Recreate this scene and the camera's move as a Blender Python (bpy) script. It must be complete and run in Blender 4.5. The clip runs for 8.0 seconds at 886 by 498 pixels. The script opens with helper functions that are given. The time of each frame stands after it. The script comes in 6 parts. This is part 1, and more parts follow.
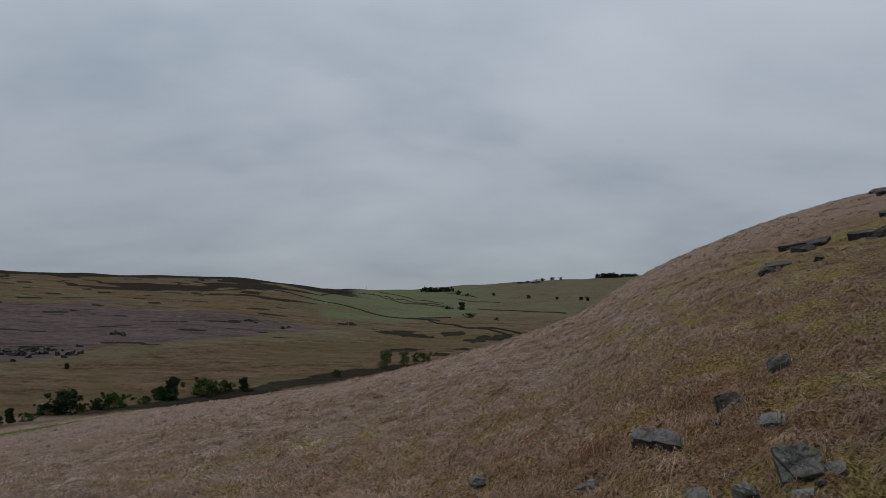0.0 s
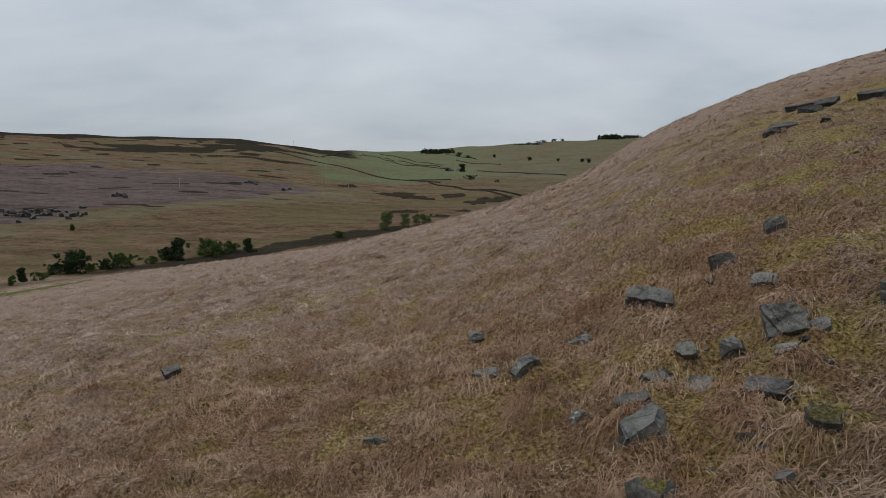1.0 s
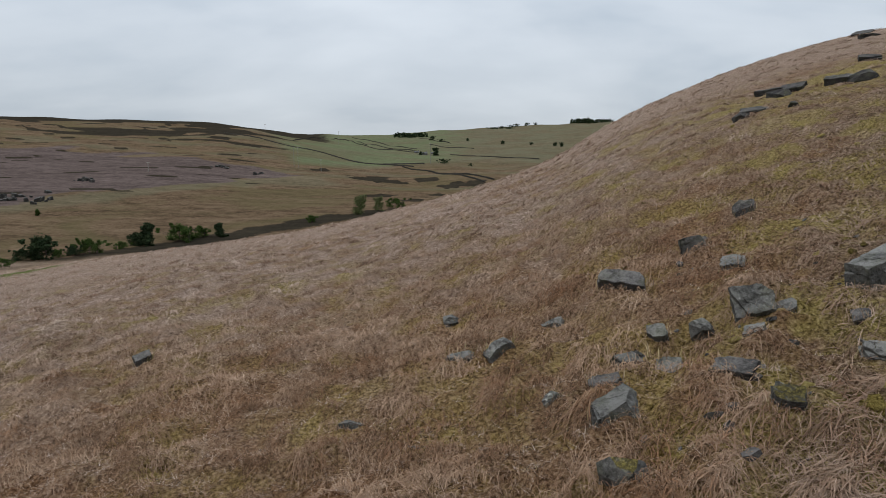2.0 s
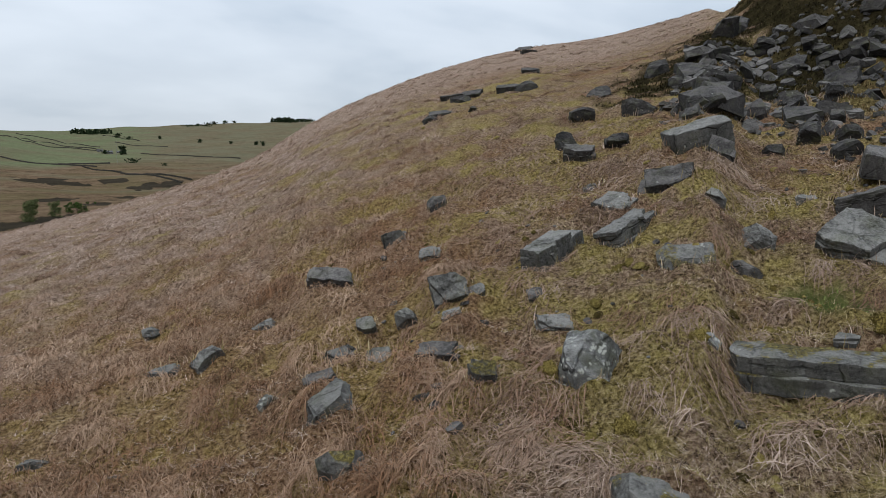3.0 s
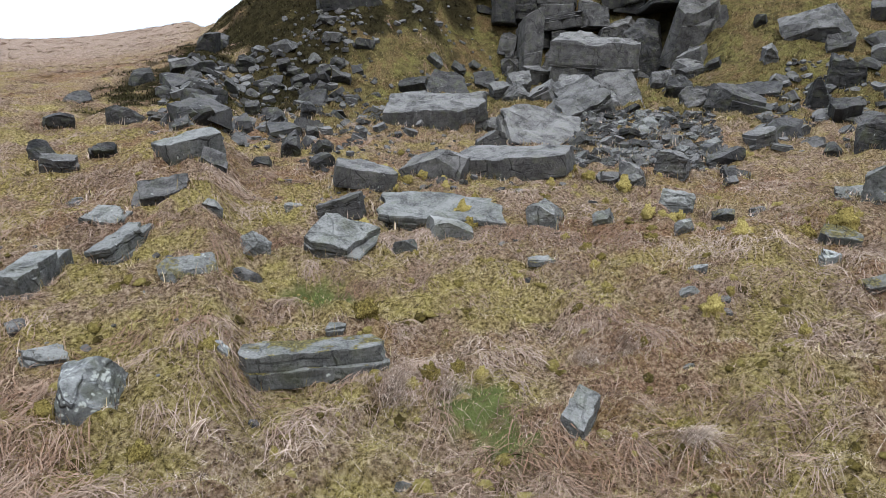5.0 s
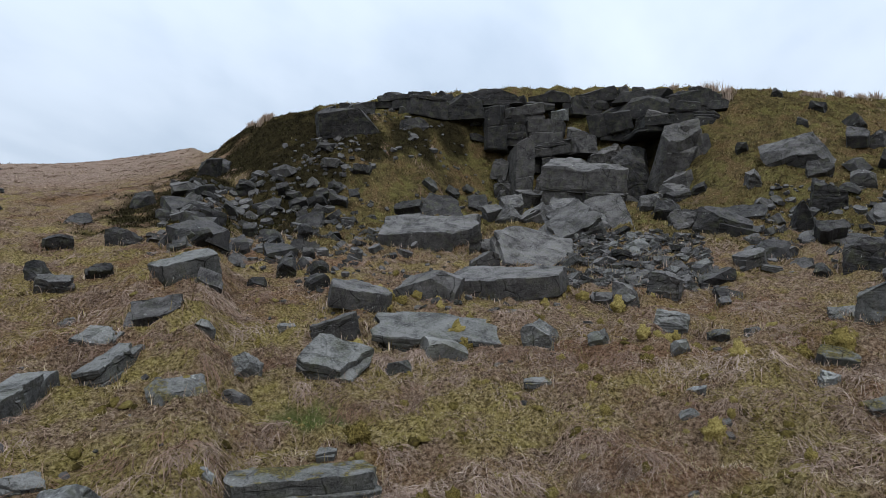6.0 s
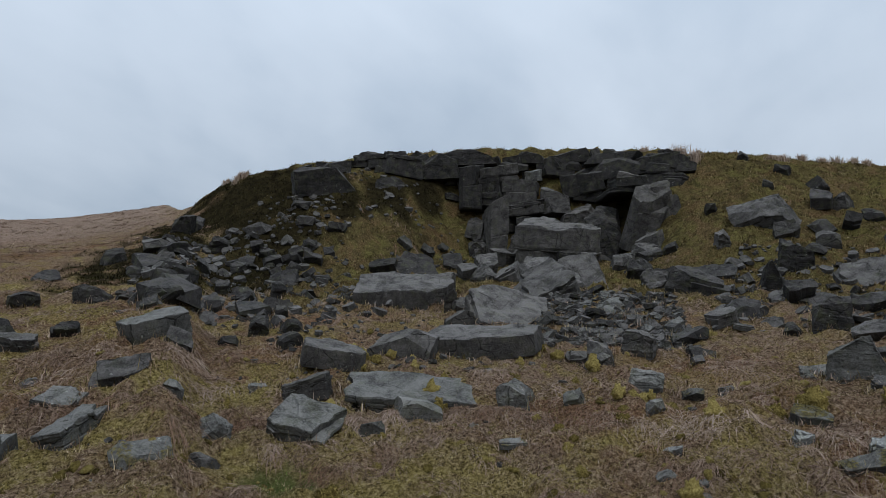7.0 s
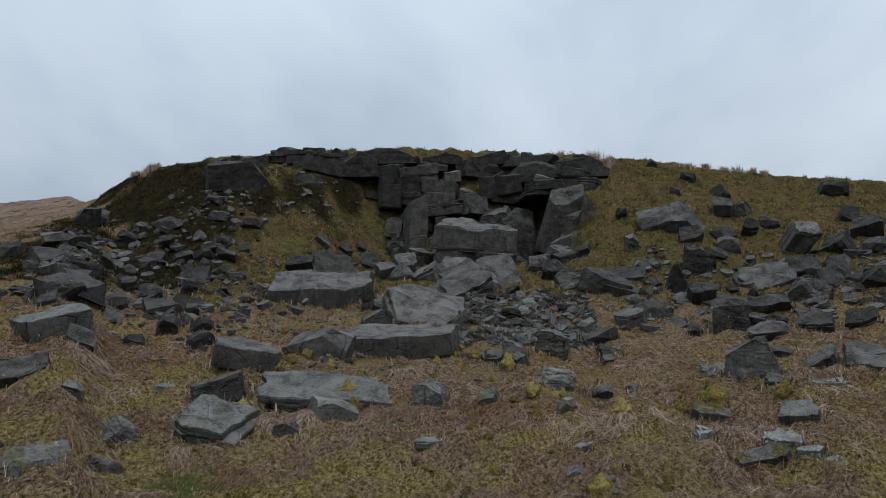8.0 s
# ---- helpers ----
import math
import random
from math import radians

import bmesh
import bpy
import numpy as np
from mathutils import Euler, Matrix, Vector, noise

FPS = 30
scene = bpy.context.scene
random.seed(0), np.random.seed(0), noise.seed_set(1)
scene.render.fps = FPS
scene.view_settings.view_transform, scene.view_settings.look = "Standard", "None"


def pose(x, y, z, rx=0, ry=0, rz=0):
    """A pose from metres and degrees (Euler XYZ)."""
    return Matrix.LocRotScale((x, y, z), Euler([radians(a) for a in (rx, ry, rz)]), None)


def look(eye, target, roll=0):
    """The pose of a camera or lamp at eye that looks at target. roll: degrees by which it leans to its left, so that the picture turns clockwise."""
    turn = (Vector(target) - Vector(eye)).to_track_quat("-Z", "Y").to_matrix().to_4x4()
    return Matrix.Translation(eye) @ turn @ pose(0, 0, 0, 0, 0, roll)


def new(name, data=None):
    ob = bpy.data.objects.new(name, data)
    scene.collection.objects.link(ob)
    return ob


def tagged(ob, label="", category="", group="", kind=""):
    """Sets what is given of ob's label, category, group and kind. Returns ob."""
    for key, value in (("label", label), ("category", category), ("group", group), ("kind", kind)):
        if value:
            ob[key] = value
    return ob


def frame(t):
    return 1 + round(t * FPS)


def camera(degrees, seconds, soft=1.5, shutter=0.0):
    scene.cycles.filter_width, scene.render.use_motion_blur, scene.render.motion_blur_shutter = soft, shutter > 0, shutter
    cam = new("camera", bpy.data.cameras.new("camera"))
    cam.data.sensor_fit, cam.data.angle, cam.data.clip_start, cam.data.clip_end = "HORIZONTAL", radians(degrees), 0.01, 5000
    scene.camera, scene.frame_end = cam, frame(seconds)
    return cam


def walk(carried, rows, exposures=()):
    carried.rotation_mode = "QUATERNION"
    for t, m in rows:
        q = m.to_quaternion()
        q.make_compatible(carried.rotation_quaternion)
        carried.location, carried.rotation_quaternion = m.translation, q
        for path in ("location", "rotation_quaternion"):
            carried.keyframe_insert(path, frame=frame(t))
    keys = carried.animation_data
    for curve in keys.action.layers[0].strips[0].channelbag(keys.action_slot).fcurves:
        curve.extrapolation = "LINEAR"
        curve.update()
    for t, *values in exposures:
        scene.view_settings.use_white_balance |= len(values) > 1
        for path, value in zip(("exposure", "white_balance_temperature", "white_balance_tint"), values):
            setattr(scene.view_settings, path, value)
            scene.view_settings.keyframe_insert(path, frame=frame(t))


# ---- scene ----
cam = camera(64.44, 8.0, soft=0.65)
EYE = 5.0
walk(cam, [
    (t, pose(0, 0, EYE, 90 + pitch, 0, yaw)) for t, yaw, pitch in (
        (0.0, 0.0, 5.28), (0.5, 0.06, -0.21), (1.0, 0.03, -5.94), (1.2, 0.02, -7.03), (1.6, 0.0, -7.15),
        (1.9, -0.9, -7.22), (2.1, -3.9, -7.25), (2.3, -8.4, -7.27), (2.5, -13.29, -7.27), (3.0, -25.82, -7.29),
        (3.5, -38.96, -7.42), (4.0, -53.04, -7.54), (4.2, -58.44, -7.64), (4.4, -63.66, -7.73), (4.5, -65.02, -7.71),
        (4.7, -65.10, -7.72), (5.0, -65.15, -6.40), (5.3, -65.30, -3.40), (5.8, -65.60, 1.46), (6.0, -65.60, 3.39),
        (6.5, -65.67, 7.70), (6.7, -65.95, 8.08), (7.0, -67.65, 8.14), (7.5, -70.98, 8.09), (8.0, -74.34, 8.08))
], exposures=(
    (0.0, -0.75, 6550, 10), (0.5, -0.57, 6650, 10), (1.0, -0.2, 6750, 10), (2.5, 0.1, 6650, 10), (3.5, 0.5, 6450, 10), (4.2, 1.08, 6300, 10),
    (4.7, 1.22, 6250, 10), (5.8, 0.4, 6250, 10), (6.5, -0.2, 6220, 10), (7.0, -0.28, 6260, 9), (8.0, -0.28, 6300, 8)))


# ---------------------------------------------------------------- light
def sky():
    w = bpy.data.worlds.new("overcast_sky")
    scene.world = w
    w.use_nodes = True
    t = w.node_tree
    t.nodes.clear()
    N, L = t.nodes.new, t.links.new
    out, bg = N("ShaderNodeOutputWorld"), N("ShaderNodeBackground")
    blue = N("ShaderNodeTexSky")
    blue.sky_type, blue.sun_disc = "NISHITA", False
    blue.sun_elevation, blue.sun_rotation = radians(52), radians(-120)
    dim = N("ShaderNodeVectorMath")
    dim.operation = "SCALE"
    dim.inputs["Scale"].default_value = 0.07
    L(blue.outputs[0], dim.inputs[0])
    co, sep = N("ShaderNodeTexCoord"), N("ShaderNodeSeparateXYZ")
    L(co.outputs["Generated"], sep.inputs[0])
    # a flat cloud deck: the direction cut with a plane overhead
    lift = N("ShaderNodeMath"); lift.operation = "ADD"; lift.inputs[1].default_value = 0.34
    L(sep.outputs[2], lift.inputs[0])
    top = N("ShaderNodeMath"); top.operation = "MAXIMUM"; top.inputs[1].default_value = 0.12
    L(lift.outputs[0], top.inputs[0])
    deck = N("ShaderNodeVectorMath"); deck.operation = "DIVIDE"
    L(co.outputs["Generated"], deck.inputs[0]); L(top.outputs[0], deck.inputs[1])
    flat = N("ShaderNodeMapping"); flat.inputs["Scale"].default_value = (1.0, 1.5, 0.0)
    flat.inputs["Rotation"].default_value = (0, 0, radians(20))
    L(deck.outputs[0], flat.inputs[0])
    n1, n2 = N("ShaderNodeTexNoise"), N("ShaderNodeTexNoise")
    n1.inputs["Scale"].default_value, n1.inputs["Detail"].default_value, n1.inputs["Distortion"].default_value = 0.9, 4, 0.5
    n2.inputs["Scale"].default_value, n2.inputs["Detail"].default_value = 2.6, 5
    L(flat.outputs[0], n1.inputs["Vector"]); L(flat.outputs[0], n2.inputs["Vector"])
    both = N("ShaderNodeMath"); both.operation = "MULTIPLY_ADD"; both.inputs[1].default_value = 0.35
    L(n2.outputs[0], both.inputs[0]); L(n1.outputs[0], both.inputs[2])
    ramp = N("ShaderNodeValToRGB")
    e = ramp.color_ramp.elements
    e[0].position, e[0].color = 0.40, (0.33, 0.40, 0.485, 1)
    e[1].position, e[1].color = 0.95, (0.60, 0.66, 0.735, 1)
    mid = e.new(0.66); mid.color = (0.49, 0.55, 0.625, 1)
    L(both.outputs[0], ramp.inputs[0])
    mix = N("ShaderNodeMix"); mix.data_type = "RGBA"; mix.inputs[0].default_value = 0.9
    L(dim.outputs[0], mix.inputs[6]); L(ramp.outputs[0], mix.inputs[7])
    # overcast: the zenith is brighter than the horizon
    up = N("ShaderNodeMapRange")
    up.inputs["From Min"].default_value, up.inputs["From Max"].default_value = 0.0, 1.0
    up.inputs["To Min"].default_value, up.inputs["To Max"].default_value = 1.0, 2.5
    L(sep.outputs[2], up.inputs["Value"])
    L(mix.outputs[2], bg.inputs["Color"]); L(up.outputs[0], bg.inputs["Strength"])
    L(bg.outputs[0], out.inputs["Surface"])


sky()
sun = new("sun", bpy.data.lights.new("sun", "SUN"))
sun.data.energy, sun.data.angle, sun.data.color = 1.0, radians(18), (1.0, 0.96, 0.9)
sun.matrix_world = look((-30, -20, 45), (0, 0, 0))


# ---------------------------------------------------------------- land
def knots(b, at, values):
    """Smooth values along the bearing, from values at some bearings."""
    at, values = np.asarray(at, float), np.asarray(values, float)
    b = np.asarray(b, float)
    m = np.gradient(values, at)
    i = np.clip(np.searchsorted(at, b) - 1, 0, len(at) - 2)
    h = at[i + 1] - at[i]
    s = np.clip((b - at[i]) / h, 0, 1)
    return ((1 + 2 * s) * (1 - s) ** 2 * values[i] + s * (1 - s) ** 2 * h * m[i]
            + s * s * (3 - 2 * s) * values[i + 1] + s * s * (s - 1) * h * m[i + 1])


def ease(a, b, v):
    s = np.clip((np.asarray(v, float) - a) / (b - a), 0, 1)
    return s * s * (3 - 2 * s)


def waves(x, y, size, seed):
    """Cheap smooth noise, about -1 to 1, from a few crossed waves."""
    r = np.random.RandomState(seed)
    v = 0 * x
    for k in range(7):
        a, f, p = r.uniform(0, math.tau), r.uniform(0.6, 1.7) / size * math.tau, r.uniform(0, math.tau)
        v = v + np.sin((x * math.cos(a) + y * math.sin(a)) * f + p + 1.3 * np.sin((x * math.sin(a) - y * math.cos(a)) * f * 0.6 + p * 2))
    return v / 3.2


# the brow of the hill: how steeply it stands up from the eye's level, by bearing, and how far off
BROW_AT = (-80, -50, -32, -25, -16, -9, -3, 4.4, 8, 11.6, 15, 19, 26, 32, 38, 44, 50, 60, 110, 135, 165, 200, 240, 280)
BROW = (-9.4, -8.9, -8.07, -7.3, -6.45, -5.6, -4.36, -2.4, -1.17, 0.4, 2.57, 4.5, 7.1, 8.5, 9.2, 10.45, 11.9, 11.9, 10, 7, 0, -6, -9, -9.3)
BROW_OFF = (135, 135, 130, 120, 100, 90, 82, 80, 82, 85, 92, 100, 110, 115, 115, 110, 105, 105, 112, 125, 135, 135, 135, 135)
# the knoll with the crag on it
TOP_AT = (40, 43, 46, 48.7, 51.8, 56.7, 62.5, 68.5, 78, 81.7, 87, 93, 99, 107, 125)
TOP = (9.0, 9.9, 11.3, 12.35, 13.55, 14.85, 15.65, 16.2, 16.2, 15.9, 15.2, 14.15, 12.85, 11.45, 8)
TOP_OFF = (65, 62, 57, 54, 51, 50, 50, 50, 50, 50, 51, 52, 54, 56, 62)
TOP_FOOT = (0.7, 0.7, 0.7, 0.7, 0.7, 0.7, 0.74, 0.87, 0.90, 0.87, 0.72, 0.66, 0.66, 0.66, 0.66)
FAR_OFF = (100, 150, 200, 330, 560, 1000, 1800, 2600, 5000)
MOOR = (-22, -22, -22.5, -13.5, 5, 50, 62, 62, 50)
DALE = (-22, -21.5, -21, -16.5, -7.5, 14, 62, 66, 60)


def tufts(x, y):
    """Where the tufts stand (above 0) and where the hollows between them lie."""
    return 0.75 * waves(x, y, 1.05, 31) + 0.45 * waves(x, y, 0.62, 32) + 0.35 * waves(x, y, 3.4, 33)


def ground(x, y):
    """Height of the bare land."""
    x, y = np.asarray(x, float), np.asarray(y, float)
    d = np.hypot(x, y) + 1e-6
    b = np.degrees(np.arctan2(x, y))
    b = np.where(b < -80, b + 360, b)
    e, off = np.tan(np.radians(knots(b, BROW_AT, BROW))), knots(b, BROW_AT, BROW_OFF)
    slope = e + 2 * EYE / off
    hill = slope * d - EYE / off**2 * d * d
    # the knoll: a steady slope, a steep step, a nearly flat top
    edge = knots(b, TOP_AT, TOP_OFF)
    foot = edge * knots(b, TOP_AT, TOP_FOOT)
    k = 0.235
    step = np.tan(np.radians(knots(b, TOP_AT, TOP))) * edge + EYE - k * edge
    knoll = k * np.minimum(d, edge) + step * ease(foot, edge * 1.03, d) + 0.06 * np.clip(d - edge, 0, 60) - 0.0012 * np.clip(d - edge, 0, None) ** 2
    w = ease(45.5, 50, b) * (1 - ease(104, 122, b))
    near = hill * (1 - w) + knoll * w
    far = np.interp(d, FAR_OFF, MOOR) + (np.interp(d, FAR_OFF, DALE) - np.interp(d, FAR_OFF, MOOR)) * ease(-17, -1, b)
    far = far + EYE + np.clip(b + 2, 0, 18) * 1.9 * ease(900, 1800, d) + 1.5 * waves(x, y, 160, 4) * ease(220, 400, d) + 5 * waves(x, y, 700, 5) * ease(900, 1500, d)
    far = far + np.clip(-20 - b, 0, 15) * 0.25 * ease(300, 1000, d)
    z = np.logaddexp(np.clip(near, -300, None) / 1.2, far / 1.2) * 1.2
    z = np.where(d < 60, near, z)
    bumps = 0.10 * waves(x, y, 3.1, 1) + 0.05 * waves(x, y, 1.1, 2) + 0.22 * waves(x, y, 17, 3) * ease(9, 25, d) * (1 - ease(45, 70, d))
    tussock = 0.13 * waves(x, y, 1.5, 6) + 0.10 * np.abs(waves(x, y, 2.6, 7)) + 0.07 * waves(x, y, 0.8, 8)
    bumps = bumps + tussock * ease(24, 30, d) * (1 - ease(58, 62, d)) * ease(46, 52, b) * (1 - ease(120, 140, b))
    bumps = bumps + 0.115 * np.clip(tufts(x, y), -0.8, 1.1) * (1 - ease(26, 40, d))
    return z + bumps * (1 - ease(150, 500, d)) * ease(0, 3, d)


# ---------------------------------------------------------------- materials
def material(name, rough=0.9, gloss=0.0):
    m = bpy.data.materials.new(name)
    m.use_nodes = True
    t = m.node_tree
    p = t.nodes["Principled BSDF"]
    p.inputs["Roughness"].default_value = rough
    p.inputs["Specular IOR Level"].default_value = gloss
    return m, t, t.nodes.new, t.links.new, p


def noise_node(t, co, scale, detail=4, rough=0.55, warp=0.0):
    n = t.nodes.new("ShaderNodeTexNoise")
    n.inputs["Scale"].default_value, n.inputs["Detail"].default_value = scale, detail
    n.inputs["Roughness"].default_value, n.inputs["Distortion"].default_value = rough, warp
    t.links.new(co, n.inputs["Vector"])
    return n.outputs[0]


def ramp_node(t, v, *stops):
    r = t.nodes.new("ShaderNodeValToRGB")
    e = r.color_ramp.elements
    while len(e) < len(stops):
        e.new(0.5)
    for k, (at, c) in zip(e, stops):
        k.position, k.color = at, (*c, 1) if isinstance(c, tuple) else (c, c, c, 1)
    t.links.new(v, r.inputs[0])
    return r.outputs[0]


def mix_node(t, f, a, b, how="MIX"):
    m = t.nodes.new("ShaderNodeMix")
    m.data_type, m.blend_type = "RGBA", how
    for i, v in ((0, f), (6, a), (7, b)):
        if isinstance(v, (int, float)):
            m.inputs[i].default_value = v if i == 0 else (v, v, v, 1)
        elif isinstance(v, tuple):
            m.inputs[i].default_value = (*v, 1)
        else:
            t.links.new(v, m.inputs[i])
    return m.outputs[2]


def math_node(t, how, a, b=0.0):
    m = t.nodes.new("ShaderNodeMath")
    m.operation = how
    for i, v in ((0, a), (1, b)):
        if isinstance(v, (int, float)):
            m.inputs[i].default_value = v
        else:
            t.links.new(v, m.inputs[i])
    return m.outputs[0]


def bump_node(t, p, h, strength, dist):
    b = t.nodes.new("ShaderNodeBump")
    b.inputs["Strength"].default_value, b.inputs["Distance"].default_value = strength, dist
    t.links.new(h, b.inputs["Height"])
    t.links.new(b.outputs[0], p.inputs["Normal"])


def attr_node(t, name):
    a = t.nodes.new("ShaderNodeAttribute")
    a.attribute_name = name
    return a.outputs["Fac"]


def land_material():
    m, t, N, L, p = material("moorland_turf", 0.95)
    co = N("ShaderNodeTexCoord").outputs["Object"]
    fine, mid, wide, vast = noise_node(t, co, 14, 8, 0.8), noise_node(t, co, 1.6, 6, 0.65, 0.6), noise_node(t, co, 0.22, 5, 0.6, 0.8), noise_node(t, co, 0.018, 6, 0.6, 1.0)
    litter = ramp_node(t, fine, (0.38, (0.024, 0.016, 0.010)), (0.5, (0.19, 0.126, 0.080)), (0.62, (0.41, 0.305, 0.215)))
    moss = ramp_node(t, fine, (0.38, (0.030, 0.023, 0.008)), (0.5, (0.215, 0.168, 0.054)), (0.62, (0.43, 0.35, 0.145)))
    rust = ramp_node(t, fine, (0.36, (0.045, 0.02, 0.01)), (0.5, (0.17, 0.088, 0.048)), (0.64, (0.34, 0.21, 0.125)))
    turf = mix_node(t, ramp_node(t, mid, (0.50, 0.0), (0.66, 0.85)), litter, moss)
    turf = mix_node(t, ramp_node(t, math_node(t, "ADD", wide, math_node(t, "MULTIPLY", mid, 0.4)), (0.68, 0.0), (0.84, 0.65)), turf, rust)
    turf = mix_node(t, math_node(t, "MULTIPLY", attr_node(t, "rust"), ramp_node(t, wide, (0.36, 0.15), (0.6, 0.6))), turf, rust)
    turf = mix_node(t, math_node(t, "MULTIPLY", attr_node(t, "moss"), ramp_node(t, mid, (0.3, 0.35), (0.6, 1.0))), turf, moss)
    thin = ramp_node(t, math_node(t, "ADD", math_node(t, "MULTIPLY", fine, 0.7), math_node(t, "MULTIPLY", noise_node(t, co, 4.5, 5, 0.7), 0.3)), (0.40, (0.075, 0.049, 0.036)), (0.5, (0.26, 0.188, 0.147)), (0.60, (0.48, 0.378, 0.312)))
    turf = mix_node(t, attr_node(t, "straw"), turf, thin)
    turf = mix_node(t, math_node(t, "MULTIPLY", attr_node(t, "rust"), 0.75), turf, (0.97, 0.88, 0.76), "MULTIPLY")
    grass = ramp_node(t, mid, (0.3, (0.055, 0.065, 0.020)), (0.7, (0.13, 0.15, 0.05)))
    turf = mix_node(t, attr_node(t, "green"), turf, grass)
    sward = ramp_node(t, math_node(t, "ADD", math_node(t, "MULTIPLY", fine, 0.5), math_node(t, "MULTIPLY", mid, 0.5)), (0.38, (0.020, 0.017, 0.008)), (0.5, (0.088, 0.069, 0.027)), (0.62, (0.20, 0.158, 0.068)))
    sward = mix_node(t, ramp_node(t, math_node(t, "ADD", math_node(t, "MULTIPLY", mid, 0.5), math_node(t, "MULTIPLY", noise_node(t, co, 0.6, 5, 0.65, 0.7), 0.5)), (0.48, 0.0), (0.58, 0.75)), sward, ramp_node(t, fine, (0.38, (0.045, 0.042, 0.012)), (0.62, (0.20, 0.185, 0.058))))
    sward = mix_node(t, ramp_node(t, noise_node(t, co, 0.42, 6, 0.7, 0.9), (0.50, 0.0), (0.60, 0.8)), sward, ramp_node(t, fine, (0.38, (0.030, 0.017, 0.008)), (0.5, (0.125, 0.078, 0.036)), (0.62, (0.27, 0.185, 0.10))))
    sward = mix_node(t, ramp_node(t, noise_node(t, co, 0.8, 5, 0.7, 0.6), (0.56, 0.0), (0.64, 0.75)), sward, (0.030, 0.026, 0.011))
    turf = mix_node(t, attr_node(t, "sward"), turf, sward)
    heath_and_shade = ramp_node(t, mid, (0.3, (0.009, 0.0075, 0.005)), (0.7, (0.042, 0.034, 0.016)))
    turf = mix_node(t, attr_node(t, "heath_and_shade"), turf, heath_and_shade)
    # the far country: rough brown grazing, mauve bare heather, dark heather, hay fields
    # these far colours are paled and greyed, with haze painted in
    streak = N("ShaderNodeMapping")
    streak.inputs["Scale"].default_value = (0.02, 0.09, 0.05)
    streak.inputs["Rotation"].default_value = (0, 0, 0.25)
    L(co, streak.inputs[0])
    lines = noise_node(t, streak.outputs[0], 1.0, 8, 0.7, 0.6)
    speck = math_node(t, "ADD", math_node(t, "MULTIPLY", noise_node(t, co, 0.16, 8, 0.75), 0.6), math_node(t, "MULTIPLY", noise_node(t, co, 0.7, 6, 0.7), 0.4))
    lines = math_node(t, "ADD", math_node(t, "MULTIPLY", lines, 0.35), math_node(t, "MULTIPLY", speck, 0.65))
    graze = ramp_node(t, lines, (0.40, (0.050, 0.035, 0.022)), (0.5, (0.112, 0.076, 0.047)), (0.60, (0.175, 0.124, 0.082)))
    graze = mix_node(t, ramp_node(t, vast, (0.47, 0.0), (0.6, 0.6)), graze, (0.096, 0.080, 0.040))
    mauve = ramp_node(t, lines, (0.38, (0.038, 0.029, 0.025)), (0.48, (0.086, 0.065, 0.058)), (0.62, (0.145, 0.111, 0.10)))
    dark = ramp_node(t, lines, (0.36, (0.016, 0.014, 0.011)), (0.62, (0.045, 0.037, 0.026)))
    field = ramp_node(t, lines, (0.38, (0.082, 0.090, 0.048)), (0.60, (0.135, 0.148, 0.082)))
    ragged = math_node(t, "MULTIPLY", math_node(t, "SUBTRACT", math_node(t, "ADD", math_node(t, "MULTIPLY", speck, 0.7), math_node(t, "MULTIPLY", vast, 0.3)), 0.5), 1.7)

    def patchy(name, a=0.44, b=0.56):
        return ramp_node(t, math_node(t, "ADD", attr_node(t, name), ragged), (a, 0.0), (b, 1.0))

    pasture = ramp_node(t, lines, (0.40, (0.082, 0.076, 0.046)), (0.60, (0.150, 0.135, 0.088)))
    far = mix_node(t, attr_node(t, "pasture"), graze, pasture)
    far = mix_node(t, attr_node(t, "field"), far, field)
    far = mix_node(t, patchy("mauve"), far, mauve)
    far = mix_node(t, patchy("dark"), far, dark)
    L(mix_node(t, attr_node(t, "far"), turf, far), p.inputs["Base Color"])
    bump_node(t, p, math_node(t, "ADD", fine, math_node(t, "MULTIPLY", mid, 3.0)), 0.9, 0.12)
    return m


